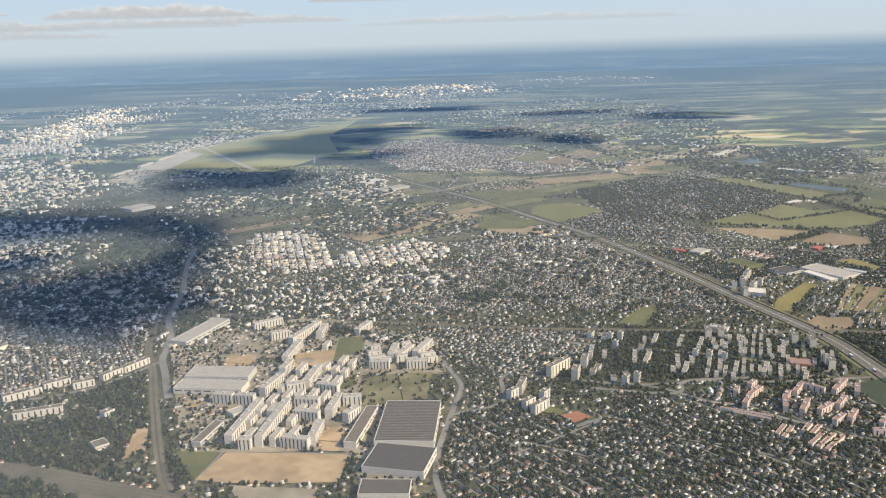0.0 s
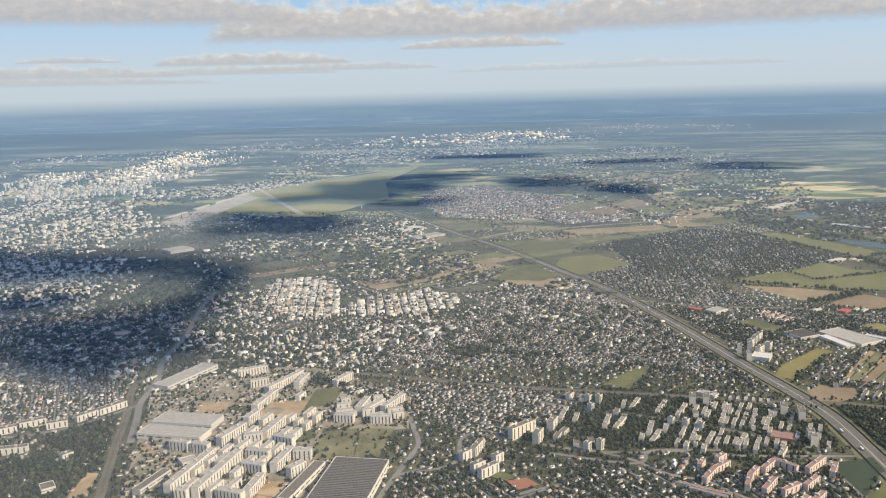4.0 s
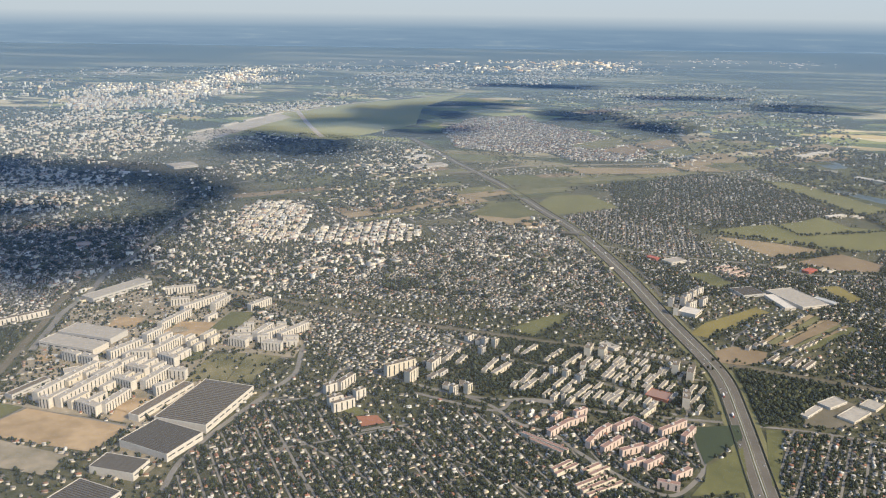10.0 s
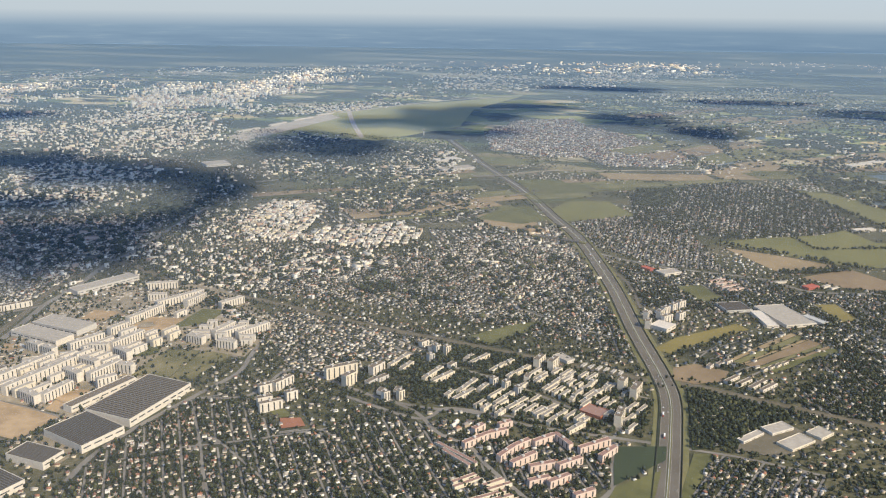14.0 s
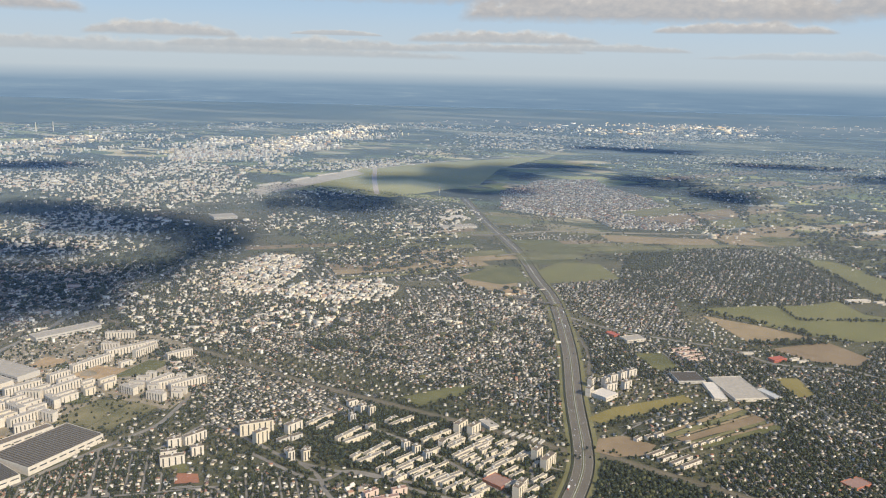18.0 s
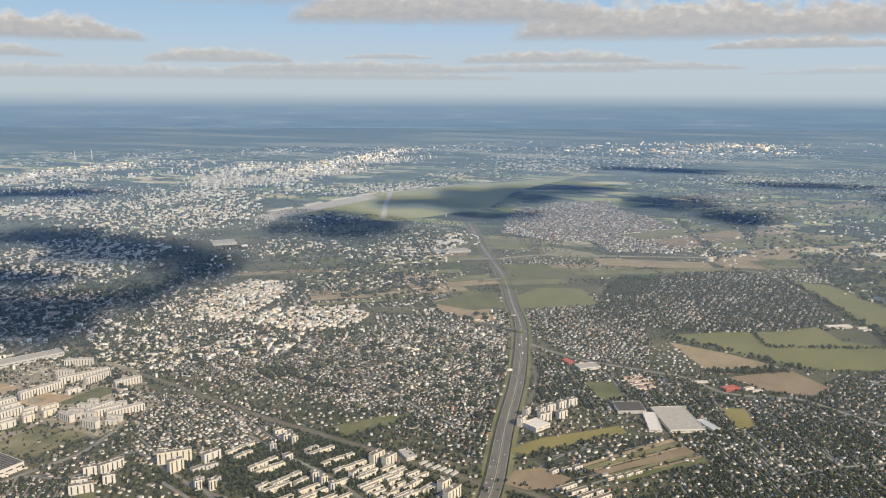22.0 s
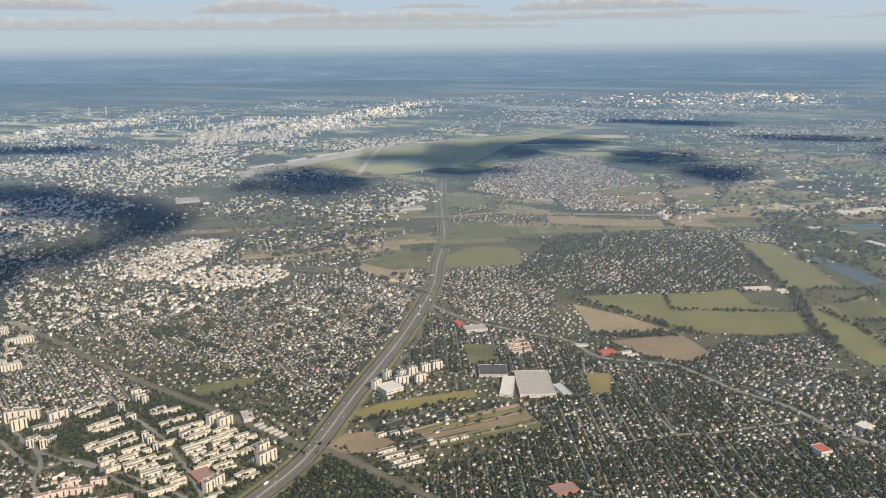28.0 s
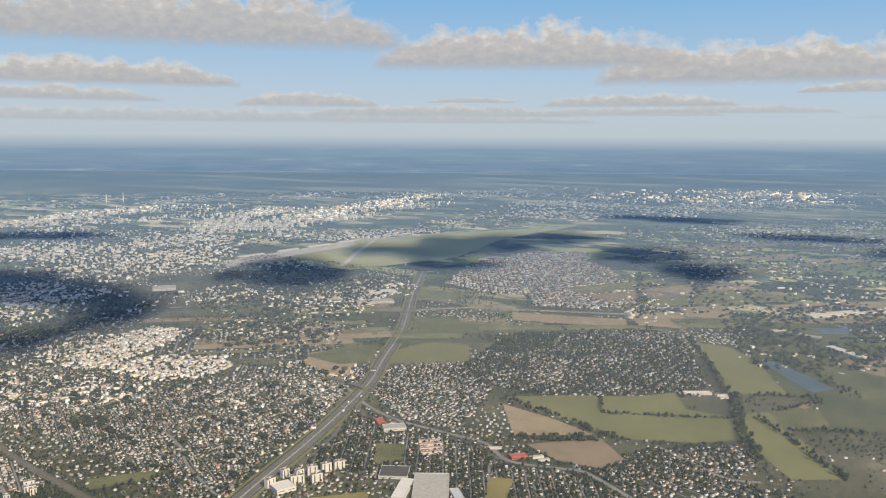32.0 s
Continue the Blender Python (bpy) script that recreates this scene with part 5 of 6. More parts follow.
def district(points, heading, what, plot=6.0, deep=15.0, fill=0.85, trees=1.6, size=1.0, tree_size=2.6, street=1.2, seed=1, single=False, lanes=True):
    """Plots along parallel streets inside an outline: a house on most, trees behind and between."""
    r = random.Random(seed)
    plan = Plant()
    plot, deep, tree_size, size = plot * 0.80, deep * 0.80, tree_size * 0.82, size * 0.92
    patch("garden_ground", points, m_garden, "dark garden ground of the suburb", keep=False, z=0.008 + 0.0004 * (seed % 30))
    t = math.atan2(heading[1][1] - heading[0][1], heading[1][0] - heading[0][0])
    c, s = math.cos(t), math.sin(t)
    us = [x * c + y * s for x, y in points]
    vs = [-x * s + y * c for x, y in points]
    sv, sf = [], []
    v = min(vs)
    while v < max(vs):
        lane = v + deep / 2
        u = min(us)
        cross_at = r.uniform(60, 110)
        start = None
        while u < max(us):
            x, y = u * c - lane * s, u * s + lane * c
            ok = within(points, x, y)
            if lanes and ok and not is_taken(x, y):
                k = len(sv)
                for a, b in ((0, -1), (plot, -1), (plot, 1), (0, 1)):
                    uu, vv = u + a, lane + b * street / 2
                    sv.append((uu * c - vv * s, uu * s + vv * c, 0.125))
                sf.append((k, k + 1, k + 2, k + 3))
            if ok and (u - min(us)) % cross_at > plot:
                for side in (-1, 1):
                    if r.random() > fill:
                        continue
                    uu, vv = u + r.uniform(-0.42, 0.42) * plot, lane + side * deep * r.uniform(0.16, 0.42)
                    x, y = uu * c - vv * s, uu * s + vv * c
                    if is_taken(x, y) or not within(points, x, y):
                        continue
                    turn = t + r.choice((0, math.pi / 2)) + r.uniform(-0.15, 0.15)
                    if single and THINGS["house"] < 290:
                        THINGS["house"] += 1
                        house_thing(x, y, turn, size * r.uniform(0.85, 1.15), r.randrange(len(KINDS)))
                    else:
                        plan.house(x, y, turn, size, r)
            u += plot
        v += deep
    xs, ys = zip(*points)
    area = (max(xs) - min(xs)) * (max(ys) - min(ys))
    for _ in range(int(area / (plot * deep) * 3.9 * trees)):
        x, y = r.uniform(min(xs), max(xs)), r.uniform(min(ys), max(ys))
        if not within(points, x, y) or is_taken(x, y):
            continue
        dens = noise.noise((x * 0.02, y * 0.02, seed * 3.3))
        if dens < r.uniform(-0.75, 0.15):
            continue
        if lanes and abs(((-x * s + y * c) - min(vs)) % deep - deep / 2) < street * 0.8:
            continue
        sz = tree_size * r.uniform(0.6, 1.35)
        if single and THINGS["tree"] < 290 and r.random() < 0.5:
            THINGS["tree"] += 1
            tree_thing(x, y, r.uniform(0, 6.28), sz, r.randrange(len(CROWNS)))
        else:
            plan.tree(x, y, sz, r)
    if sv:
        tagged(new("streets", mesh_from("streets", sv, sf, m_street)), "narrow pale residential streets", "street", kind="structure")
    plan.build(what)
    take(points)


def wood(points, what, spacing=2.6, size=3.2, seed=3, keep_out=True):
    r = random.Random(seed)
    plan = Plant()
    xs, ys = zip(*points)
    for _ in range(int((max(xs) - min(xs)) * (max(ys) - min(ys)) / spacing ** 2)):
        x, y = r.uniform(min(xs), max(xs)), r.uniform(min(ys), max(ys))
        if within(points, x, y) and not (keep_out and is_taken(x, y)):
            plan.tree(x, y, size * r.uniform(0.55, 1.3), r)
    plan.build(what)


def hedge(points, what, width=5.0, size=3.0, step=1.6, seed=4):
    r = random.Random(seed)
    plan = Plant()
    for (x0, y0), (x1, y1) in zip(points[:-1], points[1:]):
        ln = math.hypot(x1 - x0, y1 - y0)
        for k in range(int(ln / step)):
            q = k * step / ln
            plan.tree(x0 + (x1 - x0) * q + r.uniform(-width, width) / 2, y0 + (y1 - y0) * q + r.uniform(-width, width) / 2, size * r.uniform(0.6, 1.3), r)
    plan.build(what)


wood([(243.6, 479.5), (274.7, 471.1), (301.6, 465.3), (274.6, 438.6), (266.4, 421.3), (248.2, 410.9), (246.3, 445.6)], "a dense wood beside the motorway", 1.55, 2.2, 11)
wood([(-198.5, 427.3), (-173.2, 445.5), (-148.7, 375.4), (-153.9, 372.7), (-140.7, 348.9), (-152.8, 340.6), (-124.0, 315.5), (-110.1, 309.4), (-109.5, 324.0), (-117.5, 334.3), (-127.6, 350.8), (-131.4, 351.0), (-123.0, 320.1), (-147.3, 326.3), (-177.8, 339.0), (-207.9, 347.6), (-224.8, 380.5), (-186.5, 390.7)], "scrub between railways", 2.0, 2.3, 12)
wood([(-198.4, 329.3), (-181.8, 325.9), (-143.3, 303.4), (-186.3, 305.8)], "scrub below the railway yard", 2.4, 3.0, 13)
wood([(-44.1, 392.9), (-38.3, 392.5), (-39.9, 345.3), (-42.1, 315.4), (-46.0, 318.0), (-44.9, 342.4)], "bushes beside the factory", 3.0, 2.2, 14)
wood([(-47.4, 434.0), (-7.8, 436.9), (-9.7, 397), (-44.1, 392.9)], "bushes on waste ground", 5.2, 2.0, 20, False)
wood([(-87.9, 517.0), (-76.5, 522.9), (-43.7, 500.6), (-49.2, 491.6)], "a small park wood", 2.4, 3.2, 15)
wood([(7.1, 573.7), (25.0, 593.0), (42.9, 578.5), (27.2, 560.9)], "a park wood between houses", 2.4, 3.2, 16)
wood([(283.2, 539.7), (290.6, 559.9), (306.5, 560.1), (301.3, 545.5)], "a copse between fields", 2.4, 3.0, 17)
wood([(126.3, 543.9), (139.4, 556.3), (166.8, 534.8), (151.3, 526.6), (141.8, 512.0), (129.5, 515.1)], "bushes beside the railway", 2.8, 2.6, 18)
wood([(168, 1009), (209, 1041), (216, 961), (208, 922), (173, 922)], "a pine wood beside the suburb", 2.0, 2.8, 19)
hedge([(259.4, 794.8), (313.1, 775.1), (353.8, 757.8), (379.6, 755.8)], "a hedge between fields", 6, 3.4)
hedge([(303.8, 716.9), (323.9, 725.7), (357.8, 747.1)], "a hedge between fields", 8, 3.4, 0.9)
hedge([(323.8, 839.3), (340.0, 801.4), (384.7, 820.5), (430.1, 843.2)], "a thin hedge across a field", 3, 2.6)
hedge([(417, 904), (438.5, 822.5), (460.8, 767.1)], "a hedge along the river meadow", 8, 3.8, 0.9)
hedge([(444.2, 855.2), (468.8, 827.9), (492.1, 792.6), (515.4, 763.8)], "a hedge along a field", 6, 3.4)
hedge([(433, 914), (474, 931), (481, 910)], "a hedge along a field", 6, 3.4)
hedge([(333, 1081), (380, 981), (413, 901)], "a hedge at the edge of a field", 5, 3.4)
hedge([(233.1, 520.8), (253.9, 547.4), (278.4, 576.9)], "bushes between fields", 6, 2.4)

rail_line = smooth_line(RAILWAY, 6)
rail_side = normals_of(rail_line)
for k, side in enumerate((5.2, -5.2)):
    pts = [tuple(p + q * side) for p, q in zip(rail_line, rail_side)]
    hedge(pts[8:], "bushes along the railway", 3.4, 1.9, 2.2, 80 + k)

courtyards(ESTATE[0], 5, 6.8, "by the railway road")
courtyards(ESTATE[1], 6, 7.0, "before the open plain")
wood(ESTATE[0], "in the courts of the estate", 3.6, 1.9, 71)
wood(ESTATE[1], "in the courts of the estate", 3.6, 1.9, 72)

for a, b in (((404, 893), (412, 899)), ((409, 888), (416, 893)), ((333, 690), (338, 696)), ((338, 688), (344, 693)), ((300, 690), (308, 694))):
    flats(a, b, 2.4, 1.3, m_white, "low white farm or shop shed", roof=m_lightroof, bays=False, group="farm sheds", heads=False)
hedge([(318, 722), (336, 731), (352, 742)], "a hedge between fields", 5, 2.6, 0.9, 91)
hedge([(452, 878), (470, 905), (482, 925)], "a hedge along a ditch", 5, 3.0, 1.4, 92)
hedge([(470, 838), (492, 850), (520, 862)], "a hedge along a ditch", 5, 3.0, 1.4, 93)
hedge([(390, 1100), (430, 1110), (500, 1090)], "willows on the river meadow", 26, 3.2, 1.6, 94)
hedge([(430, 1045), (470, 1000), (505, 950)], "willows along the river arm", 14, 3.0, 1.6, 95)
strips([(470, 905), (530, 880), (528, 960), (500, 1020), (480, 985)], ((470, 905), (500, 1020)), 9, 6, "strip of crop on the river meadow")
strips([(385, 1100), (512, 1190), (520, 1110), (440, 1060)], ((385, 1100), (512, 1150)), 11, 7, "strip of crop on the river meadow")

# airport halls along the apron
for a, b in (((-499, 1245), (-491, 1301)), ((-491, 1338), (-487, 1388)), ((-487, 1418), (-478, 1476)), ((-483, 1506), (-473, 1558))):
    flats(a, b, 6, 2.6, m_white, "long pale airport hall beside the apron", roof=m_lightroof, bays=False, group="airport halls", heads=False)
# airport control tower
tx, ty = (-204, 1335)
top = base("control_tower", tx, ty, 0, 0, label="slim white airport control tower", category="control tower")
bm = bmesh.new()
bmesh.ops.create_cone(bm, segments=12, radius1=1.1, radius2=0.8, depth=8, cap_ends=True, matrix=Matrix.Translation((0, 0, 4)))
me = bpy.data.meshes.new("shaft")
bm.to_mesh(me)
bm.free()
me.materials.append(m_white)
part("shaft", me, top)
bm = bmesh.new()
bmesh.ops.create_cone(bm, segments=10, radius1=1.0, radius2=1.8, depth=1.6, cap_ends=True, matrix=Matrix.Translation((0, 0, 8.8)))
me = bpy.data.meshes.new("cab")
bm.to_mesh(me)
bm.free()
me.materials.append(m_glass)
part("cab", me, top, label="dark glazed control cab")
part("roof", unit(m_white), top, at_box(0, 0, 9.6, 2.4, 2.4, 0.4))

district([(-9.8, 322.5), (5.1, 375.8), (30.7, 390.1), (62.6, 363.0), (81.1, 375.2), (96.0, 406.9), (118.0, 398.4), (134.1, 384.6), (159.8, 365.4), (177.8, 350.7), (189.6, 341.3), (196.3, 329.8), (4.6, 282.0)], ((8.2, 327.1), (31.1, 296.6)), "in a leafy suburb", 3.83, 9.83, 0.88, 1.82, 0.64, 2.18, 0.99, 21, True)
district([(149.5, 394.4), (228.9, 395.7), (169.5, 284.2), (63.4, 290.0), (90.9, 337.1)], ((114.9, 396.9), (136.1, 356.5)), "in a leafy suburb", 3.83, 9.83, 0.90, 1.64, 0.64, 2.10, 0.99, 22, True)
district([(3.3, 303.0), (12.2, 411.7), (33.5, 378.9), (79.7, 369.4), (114.9, 396.9), (148.3, 391.0), (76.6, 289.2), (0.8, 293.4)], ((82.4, 375.5), (24.5, 335.9)), "in a leafy suburb", 3.83, 9.83, 0.88, 1.82, 0.64, 2.27, 0.99, 23, True)
district([(316.2, 590.7), (335.6, 614.6), (323.9, 670.2), (373.9, 679.9), (419.2, 658.9), (494.9, 612.6), (496.3, 557.1), (301.2, 452.5), (300.5, 495.8), (317.9, 525.0), (330.1, 560.8)], ((331.4, 631.6), (372.0, 564.4)), "in a wooded suburb", 3.77, 10.18, 0.85, 3.06, 0.61, 2.18, 0.97, 24)
district([(241.4, 407.4), (264.6, 410.5), (304.9, 407.2), (290.7, 353.3), (242.4, 341.3)], ((250.1, 364.3), (264.1, 407.6)), "in a wooded suburb", 3.77, 10.18, 0.95, 2.27, 0.65, 2.10, 1.08, 25)
district([(-77.2, 547.2), (-47.6, 624.0), (14.6, 671.0), (98.9, 795.3), (111.9, 813.7), (159.8, 685.0), (186.7, 591.2), (193.9, 533.3), (152.8, 526.8), (117.9, 534.5), (70.7, 543.9), (24.9, 544.9)], ((85.8, 594.3), (142.8, 563.6)), "in a dense old suburb", 3.40, 8.67, 0.92, 1.29, 0.57, 1.68, 0.80, 26)
district([(-31.7, 497.7), (-2.1, 518.7), (43.6, 518.6), (101.9, 506.1), (97.3, 475.9), (81.1, 454.9), (56.9, 455.7), (51.3, 419.9), (28.0, 432.6)], ((-31.7, 497.7), (56.9, 455.7)), "between railway and flats", 3.96, 9.63, 0.95, 1.28, 0.65, 1.87, 1.00, 27)
district([(166, 975), (210, 1055), (262, 1112), (320, 1078), (348, 1030), (388, 925), (396, 886), (346, 848), (285, 815), (245, 818), (185, 822)], ((250.5, 802.1), (267, 1066)), "scattered in a pine-wood suburb", 5.6, 12.5, 0.85, 2.9, 0.80, 2.35, 0.70, 28, lanes=False)
district([(119.0, 817.5), (163.2, 877.8), (239.4, 811.9), (264.8, 708.7), (223.8, 702.5), (174.9, 734.8), (153.1, 751.0)], ((181.3, 696.1), (180.8, 850.4)), "beside the motorway", 4.40, 10.50, 0.92, 1.30, 0.70, 2.20, 1.10, 29)
district([(181.3, 696.1), (288.6, 679.6), (344.0, 671.0), (400.6, 677.3), (392.7, 551.4), (322.1, 516.6), (298.9, 568.0), (326.2, 619.0), (211.7, 603.9)], ((331.4, 631.6), (372.0, 564.4)), "along the main road", 4.20, 10.58, 0.80, 2.72, 0.68, 2.38, 0.99, 30)
district([(-397.6, 716.0), (-236.5, 688.1), (-212.8, 642.0), (-198.6, 555.0), (-184.4, 468.3), (-224.6, 429.2), (-244.8, 419.3), (-286.4, 411.4), (-494.6, 672.1)], ((-273.8, 683.1), (-220.2, 583.1)), "in a suburb by the railway", 3.70, 9.00, 0.90, 0.85, 0.70, 1.90, 1.10, 31)
district([(-120, 1400), (-100, 1600), (-10, 1660), (35, 1545), (108, 1472), (165, 1390), (215, 1310), (218, 1230), (195, 1172), (116, 1148), (75, 1210), (30, 1195), (-60, 1225)], ((-158, 1621), (118, 1176)), "in a dense distant village", 6.0, 14.0, 0.97, 0.8, 1.35, 2.0, 1.5, 32, lanes=False)
district([(-195.5, 779.2), (-153.9, 833.2), (-13, 910), (48.5, 852.9), (36.0, 794.2), (-40.0, 753.9), (11.1, 723.8), (-53.4, 734.9), (-143.5, 736.7)], ((-128.5, 815.5), (-58.7, 744.0)), "on the plain before the airfield", 7.20, 16.20, 0.45, 0.75, 0.82, 2.40, 2.00, 33)
district([(2.1, 755.3), (84.0, 776.2), (121.0, 734.2), (76.9, 692.6), (32.3, 687.7)], ((29.9, 770.1), (74.3, 709.7)), "on the plain", 6.30, 15.30, 0.60, 0.90, 0.80, 2.24, 1.40, 34)
district([(170.1, 589.2), (165.9, 636.3), (145.3, 682.9), (168.9, 695.2), (203.7, 606.9), (212.3, 531.2), (218.5, 501.5), (172.3, 528.2)], ((185.4, 544.6), (176.0, 581.0)), "by the motorway", 4.80, 11.50, 0.90, 2.00, 0.73, 2.50, 1.10, 35)


district([(333.9, 675.4), (370.3, 694.6), (395.4, 756.5), (450.3, 725.6), (492.5, 707.1), (494.7, 619.3), (419.2, 658.9), (373.9, 679.9)], ((411.7, 664.4), (445.2, 653.0)), "along the main road", 4.75, 12.00, 0.85, 2.40, 0.72, 2.28, 0.90, 41)
district([(385.8, 737.3), (409.1, 764.2), (443.4, 798.7), (461.8, 762.0), (455.1, 725.9), (426.3, 728.7)], ((412.0, 753.8), (432.5, 732.6)), "in a hamlet by the fields", 5.00, 12.00, 0.85, 1.40, 0.77, 2.40, 1.00, 42)
district([(186.5, 704.3), (223.7, 694.0), (274.1, 693.0), (303.4, 682.9), (332.6, 613.0), (320.6, 597.5), (294.5, 643.5), (249.6, 625.4), (233.9, 622.8)], ((223.7, 694.0), (264.0, 638.6)), "behind the warehouses", 5.00, 12.00, 0.80, 1.40, 0.77, 2.40, 1.00, 43)
district([(235.4, 526.5), (270.9, 562.3), (314.6, 594.4), (328.7, 560.1), (306.8, 548.4), (285.8, 522.1), (268.5, 498.7)], ((254.5, 520.6), (278.1, 549.1)), "between the fields", 5.00, 12.00, 0.50, 1.20, 0.77, 2.40, 1.00, 44)


# site huts, stacks and sheds on the building estate
def clutter():
    r = random.Random(31)
    area = [(-175.8, 506.9), (-87.3, 532.5), (-53.2, 496.3), (-48.3, 440.0), (-64.3, 369.8), (-76.9, 347.6), (-125.8, 353.4), (-147.1, 415.9)]
    xs, ys = zip(*area)
    made = 0
    while made < 150:
        x, y = r.uniform(min(xs), max(xs)), r.uniform(min(ys), max(ys))
        if not within(area, x, y) or is_taken(x, y):
            continue
        made += 1
        l, w, h = r.uniform(1.0, 4.5), r.uniform(0.8, 2.0), r.uniform(0.5, 1.4)
        top = base("shed", x, y, 0, r.choice((35, 125)) + r.uniform(-8, 8), label="low pale site hut or storage shed", category="shed", group="site huts")
        part("wall", unit(r.choice((m_white, m_grey, m_cream))), top, at_box(0, 0, 0, l, w, h))
        part("roof", unit(r.choice((m_lightroof, m_bitumen, m_sheet_light)), 0.05), top, at_box(0, 0, h, l + 0.15, w + 0.15, 0.08))
    for k, (x, y) in enumerate(((-121.6, 463.2), (-104.3, 461.8), (-83.8, 460.2), (-154.8, 484.8), (-135.1, 404.2), (-102.3, 391.6), (-91.5, 381.0), (-67.5, 364.0), (-55.2, 363.2), (-59.5, 424.7), (-56.1, 453.5))):
        q = r.uniform(5, 10)
        pts = [(x + q * r.uniform(0.6, 1.3) * math.cos(i * 0.9), y + q * r.uniform(0.6, 1.3) * math.sin(i * 0.9)) for i in range(7)]
        patch("bare_ground", pts, (m_sand, m_rough, m_yard, m_meadow)[k % 4], "irregular patch of worked ground", keep=False, category="building plot")


clutter()

# white villas beside the slab estate
for k, (x, y) in enumerate(((127.0, 393.6), (128.5, 396.2), (133.5, 396.4), (133.0, 399.3), (138.4, 397.8), (138.5, 400.9), (143.8, 399.5), (144.4, 402.2), (149.7, 401.4), (133.9, 389.3), (136.4, 391.8), (142.1, 391.3), (141.3, 394.5), (146.8, 393.8), (147.3, 396.5), (152.6, 396.9), (139.6, 386.5), (144.4, 386.7), (152.7, 393.4), (156.3, 396.6))):
    if not is_taken(x, y):
        house_thing(x, y, 0.9 + 0.2 * (k % 3), 0.85, (1, 3, 0)[k % 3])

GARAGE = "low row of grey lock-up garages"
for a, b in (((186.1, 487.4), (187.8, 493.0)), ((190.2, 486.4), (192.2, 492.2)), ((194.6, 485.6), (196.6, 491.3)), ((198.9, 484.8), (200.6, 490.4)), ((203.1, 484.1), (204.6, 489.4)), ((207.3, 483.3), (208.5, 488.5))):
    flats(a, b, 1.6, 0.8, m_grey, GARAGE, roof=m_lightroof, bays=False, group="garages", heads=False)
for a, b in (((253.0, 674.0), (264.7, 684.1)), ((257.2, 668.6), (269.6, 678.9)), ((261.5, 662.2), (273.0, 673.1)), ((266.4, 656.2), (276.7, 666.4))):
    flats(a, b, 2.2, 1.6, m_pink, "terrace of salmon houses with red roofs", roof=m_tile, bays=False, group="red terraces", heads=False)
for a, b in (((-278.1, 611.6), (-267.8, 616.5)), ((-262.0, 612.9), (-252.5, 617.9)), ((-280.0, 626.8), (-274.5, 630.9))):
    flats(a, b, 4.0, 2.6, m_pink, "reddish block with a tiled roof", roof=m_tile, bays=False, group="red blocks", heads=False)
for a, b in (((165.9, 350.0), (172.6, 357.8)), ((168.5, 347.4), (176.4, 355.9)), ((163.4, 337.3), (175.5, 349.2)), ((165.9, 334.5), (179.1, 347.4)), ((168.4, 331.8), (182.6, 345.2)), ((154.4, 344.8), (163.1, 355.4)), ((152.8, 348.1), (160.4, 357.6)), ((136.4, 377.9), (158.5, 366.0)), ((139.7, 373.3), (156.2, 363.5))):
    flats(a, b, 2.0, 1.5, m_cream, "long terrace of small brown-roofed houses", roof=m_tile, bays=False, group="garden terraces", heads=False)


def bridge(a, b, width, label):
    """A road bridge over the motorway: deck, kerbs, rails and piers."""
    (x0, y0), (x1, y1) = a, b
    ln, turn = math.hypot(x1 - x0, y1 - y0), math.degrees(math.atan2(y1 - y0, x1 - x0))
    top = base("bridge", (x0 + x1) / 2, (y0 + y1) / 2, 0, turn, label=label, category="bridge")
    part("deck", unit(m_asphalt, 0.05), top, at_box(0, 0, 1.5, ln, width, 0.35))
    for side in (1, -1):
        part("parapet", unit(m_paving), top, at_box(0, side * (width / 2 + 0.1), 1.4, ln, 0.2, 0.8))
        part("ramp", unit(m_verge), top, at_box(side * (ln / 2 + 2.5), 0, 0, 5, width + 1.5, 1.5))
    for k in (-0.32, 0.0, 0.32):
        part("pier", unit(m_paving), top, at_box(k * ln, 0, 0, 0.5, width * 0.8, 1.5))


bridge(((144.2, 752.3)), ((105.3, 758.7)), 3.0, "grey road bridge over the motorway")
bridge(((41, 917)), ((55, 932)), 2.6, "grey road bridge over the motorway")
bridge(((-27, 1011)), ((11, 1032)), 5.0, "wide grey road bridge over the motorway")


def vehicle(x, y, turn, big):
    if big:
        top = base("lorry", x, y, 0.27, turn, label="white lorry on the motorway", category="lorry", group="motorway traffic")
        part("trailer", unit(m_truck, 0.05), top, at_box(-0.4, 0, 0.25, 3.0, 0.72, 0.85))
        part("cab", unit(m_redpaint, 0.05), top, at_box(1.5, 0, 0.12, 0.6, 0.7, 0.75))
        part("chassis", unit(m_glass), top, at_box(0, 0, 0.02, 3.4, 0.6, 0.24))
    else:
        top = base("car", x, y, 0.27, turn, label="small car on the motorway", category="car", group="motorway traffic")
        part("body", unit(m_car, 0.08), top, at_box(0, 0, 0.06, 1.25, 0.5, 0.22))
        part("cabin", unit(m_glass, 0.12), top, at_box(-0.08, 0, 0.28, 0.7, 0.44, 0.14))


def traffic():
    r = random.Random(9)
    line = smooth_line(MOTORWAY, 8)
    nn = normals_of(line)
    for k in range(4, 92):
        if r.random() < 0.68:
            continue
        side = r.choice((1, -1))
        off = side * r.choice((1.6, 2.7, 3.8))
        p = line[k] + nn[k] * off
        u = line[min(k + 1, len(line) - 1)] - line[k - 1]
        vehicle(p[0], p[1], math.degrees(math.atan2(u[1], u[0])) + (180 if side > 0 else 0), r.random() < 0.08)


traffic()


def grove(points, what, spacing, size, seed):
    wood(points, what, spacing, size, seed)
    take(points)


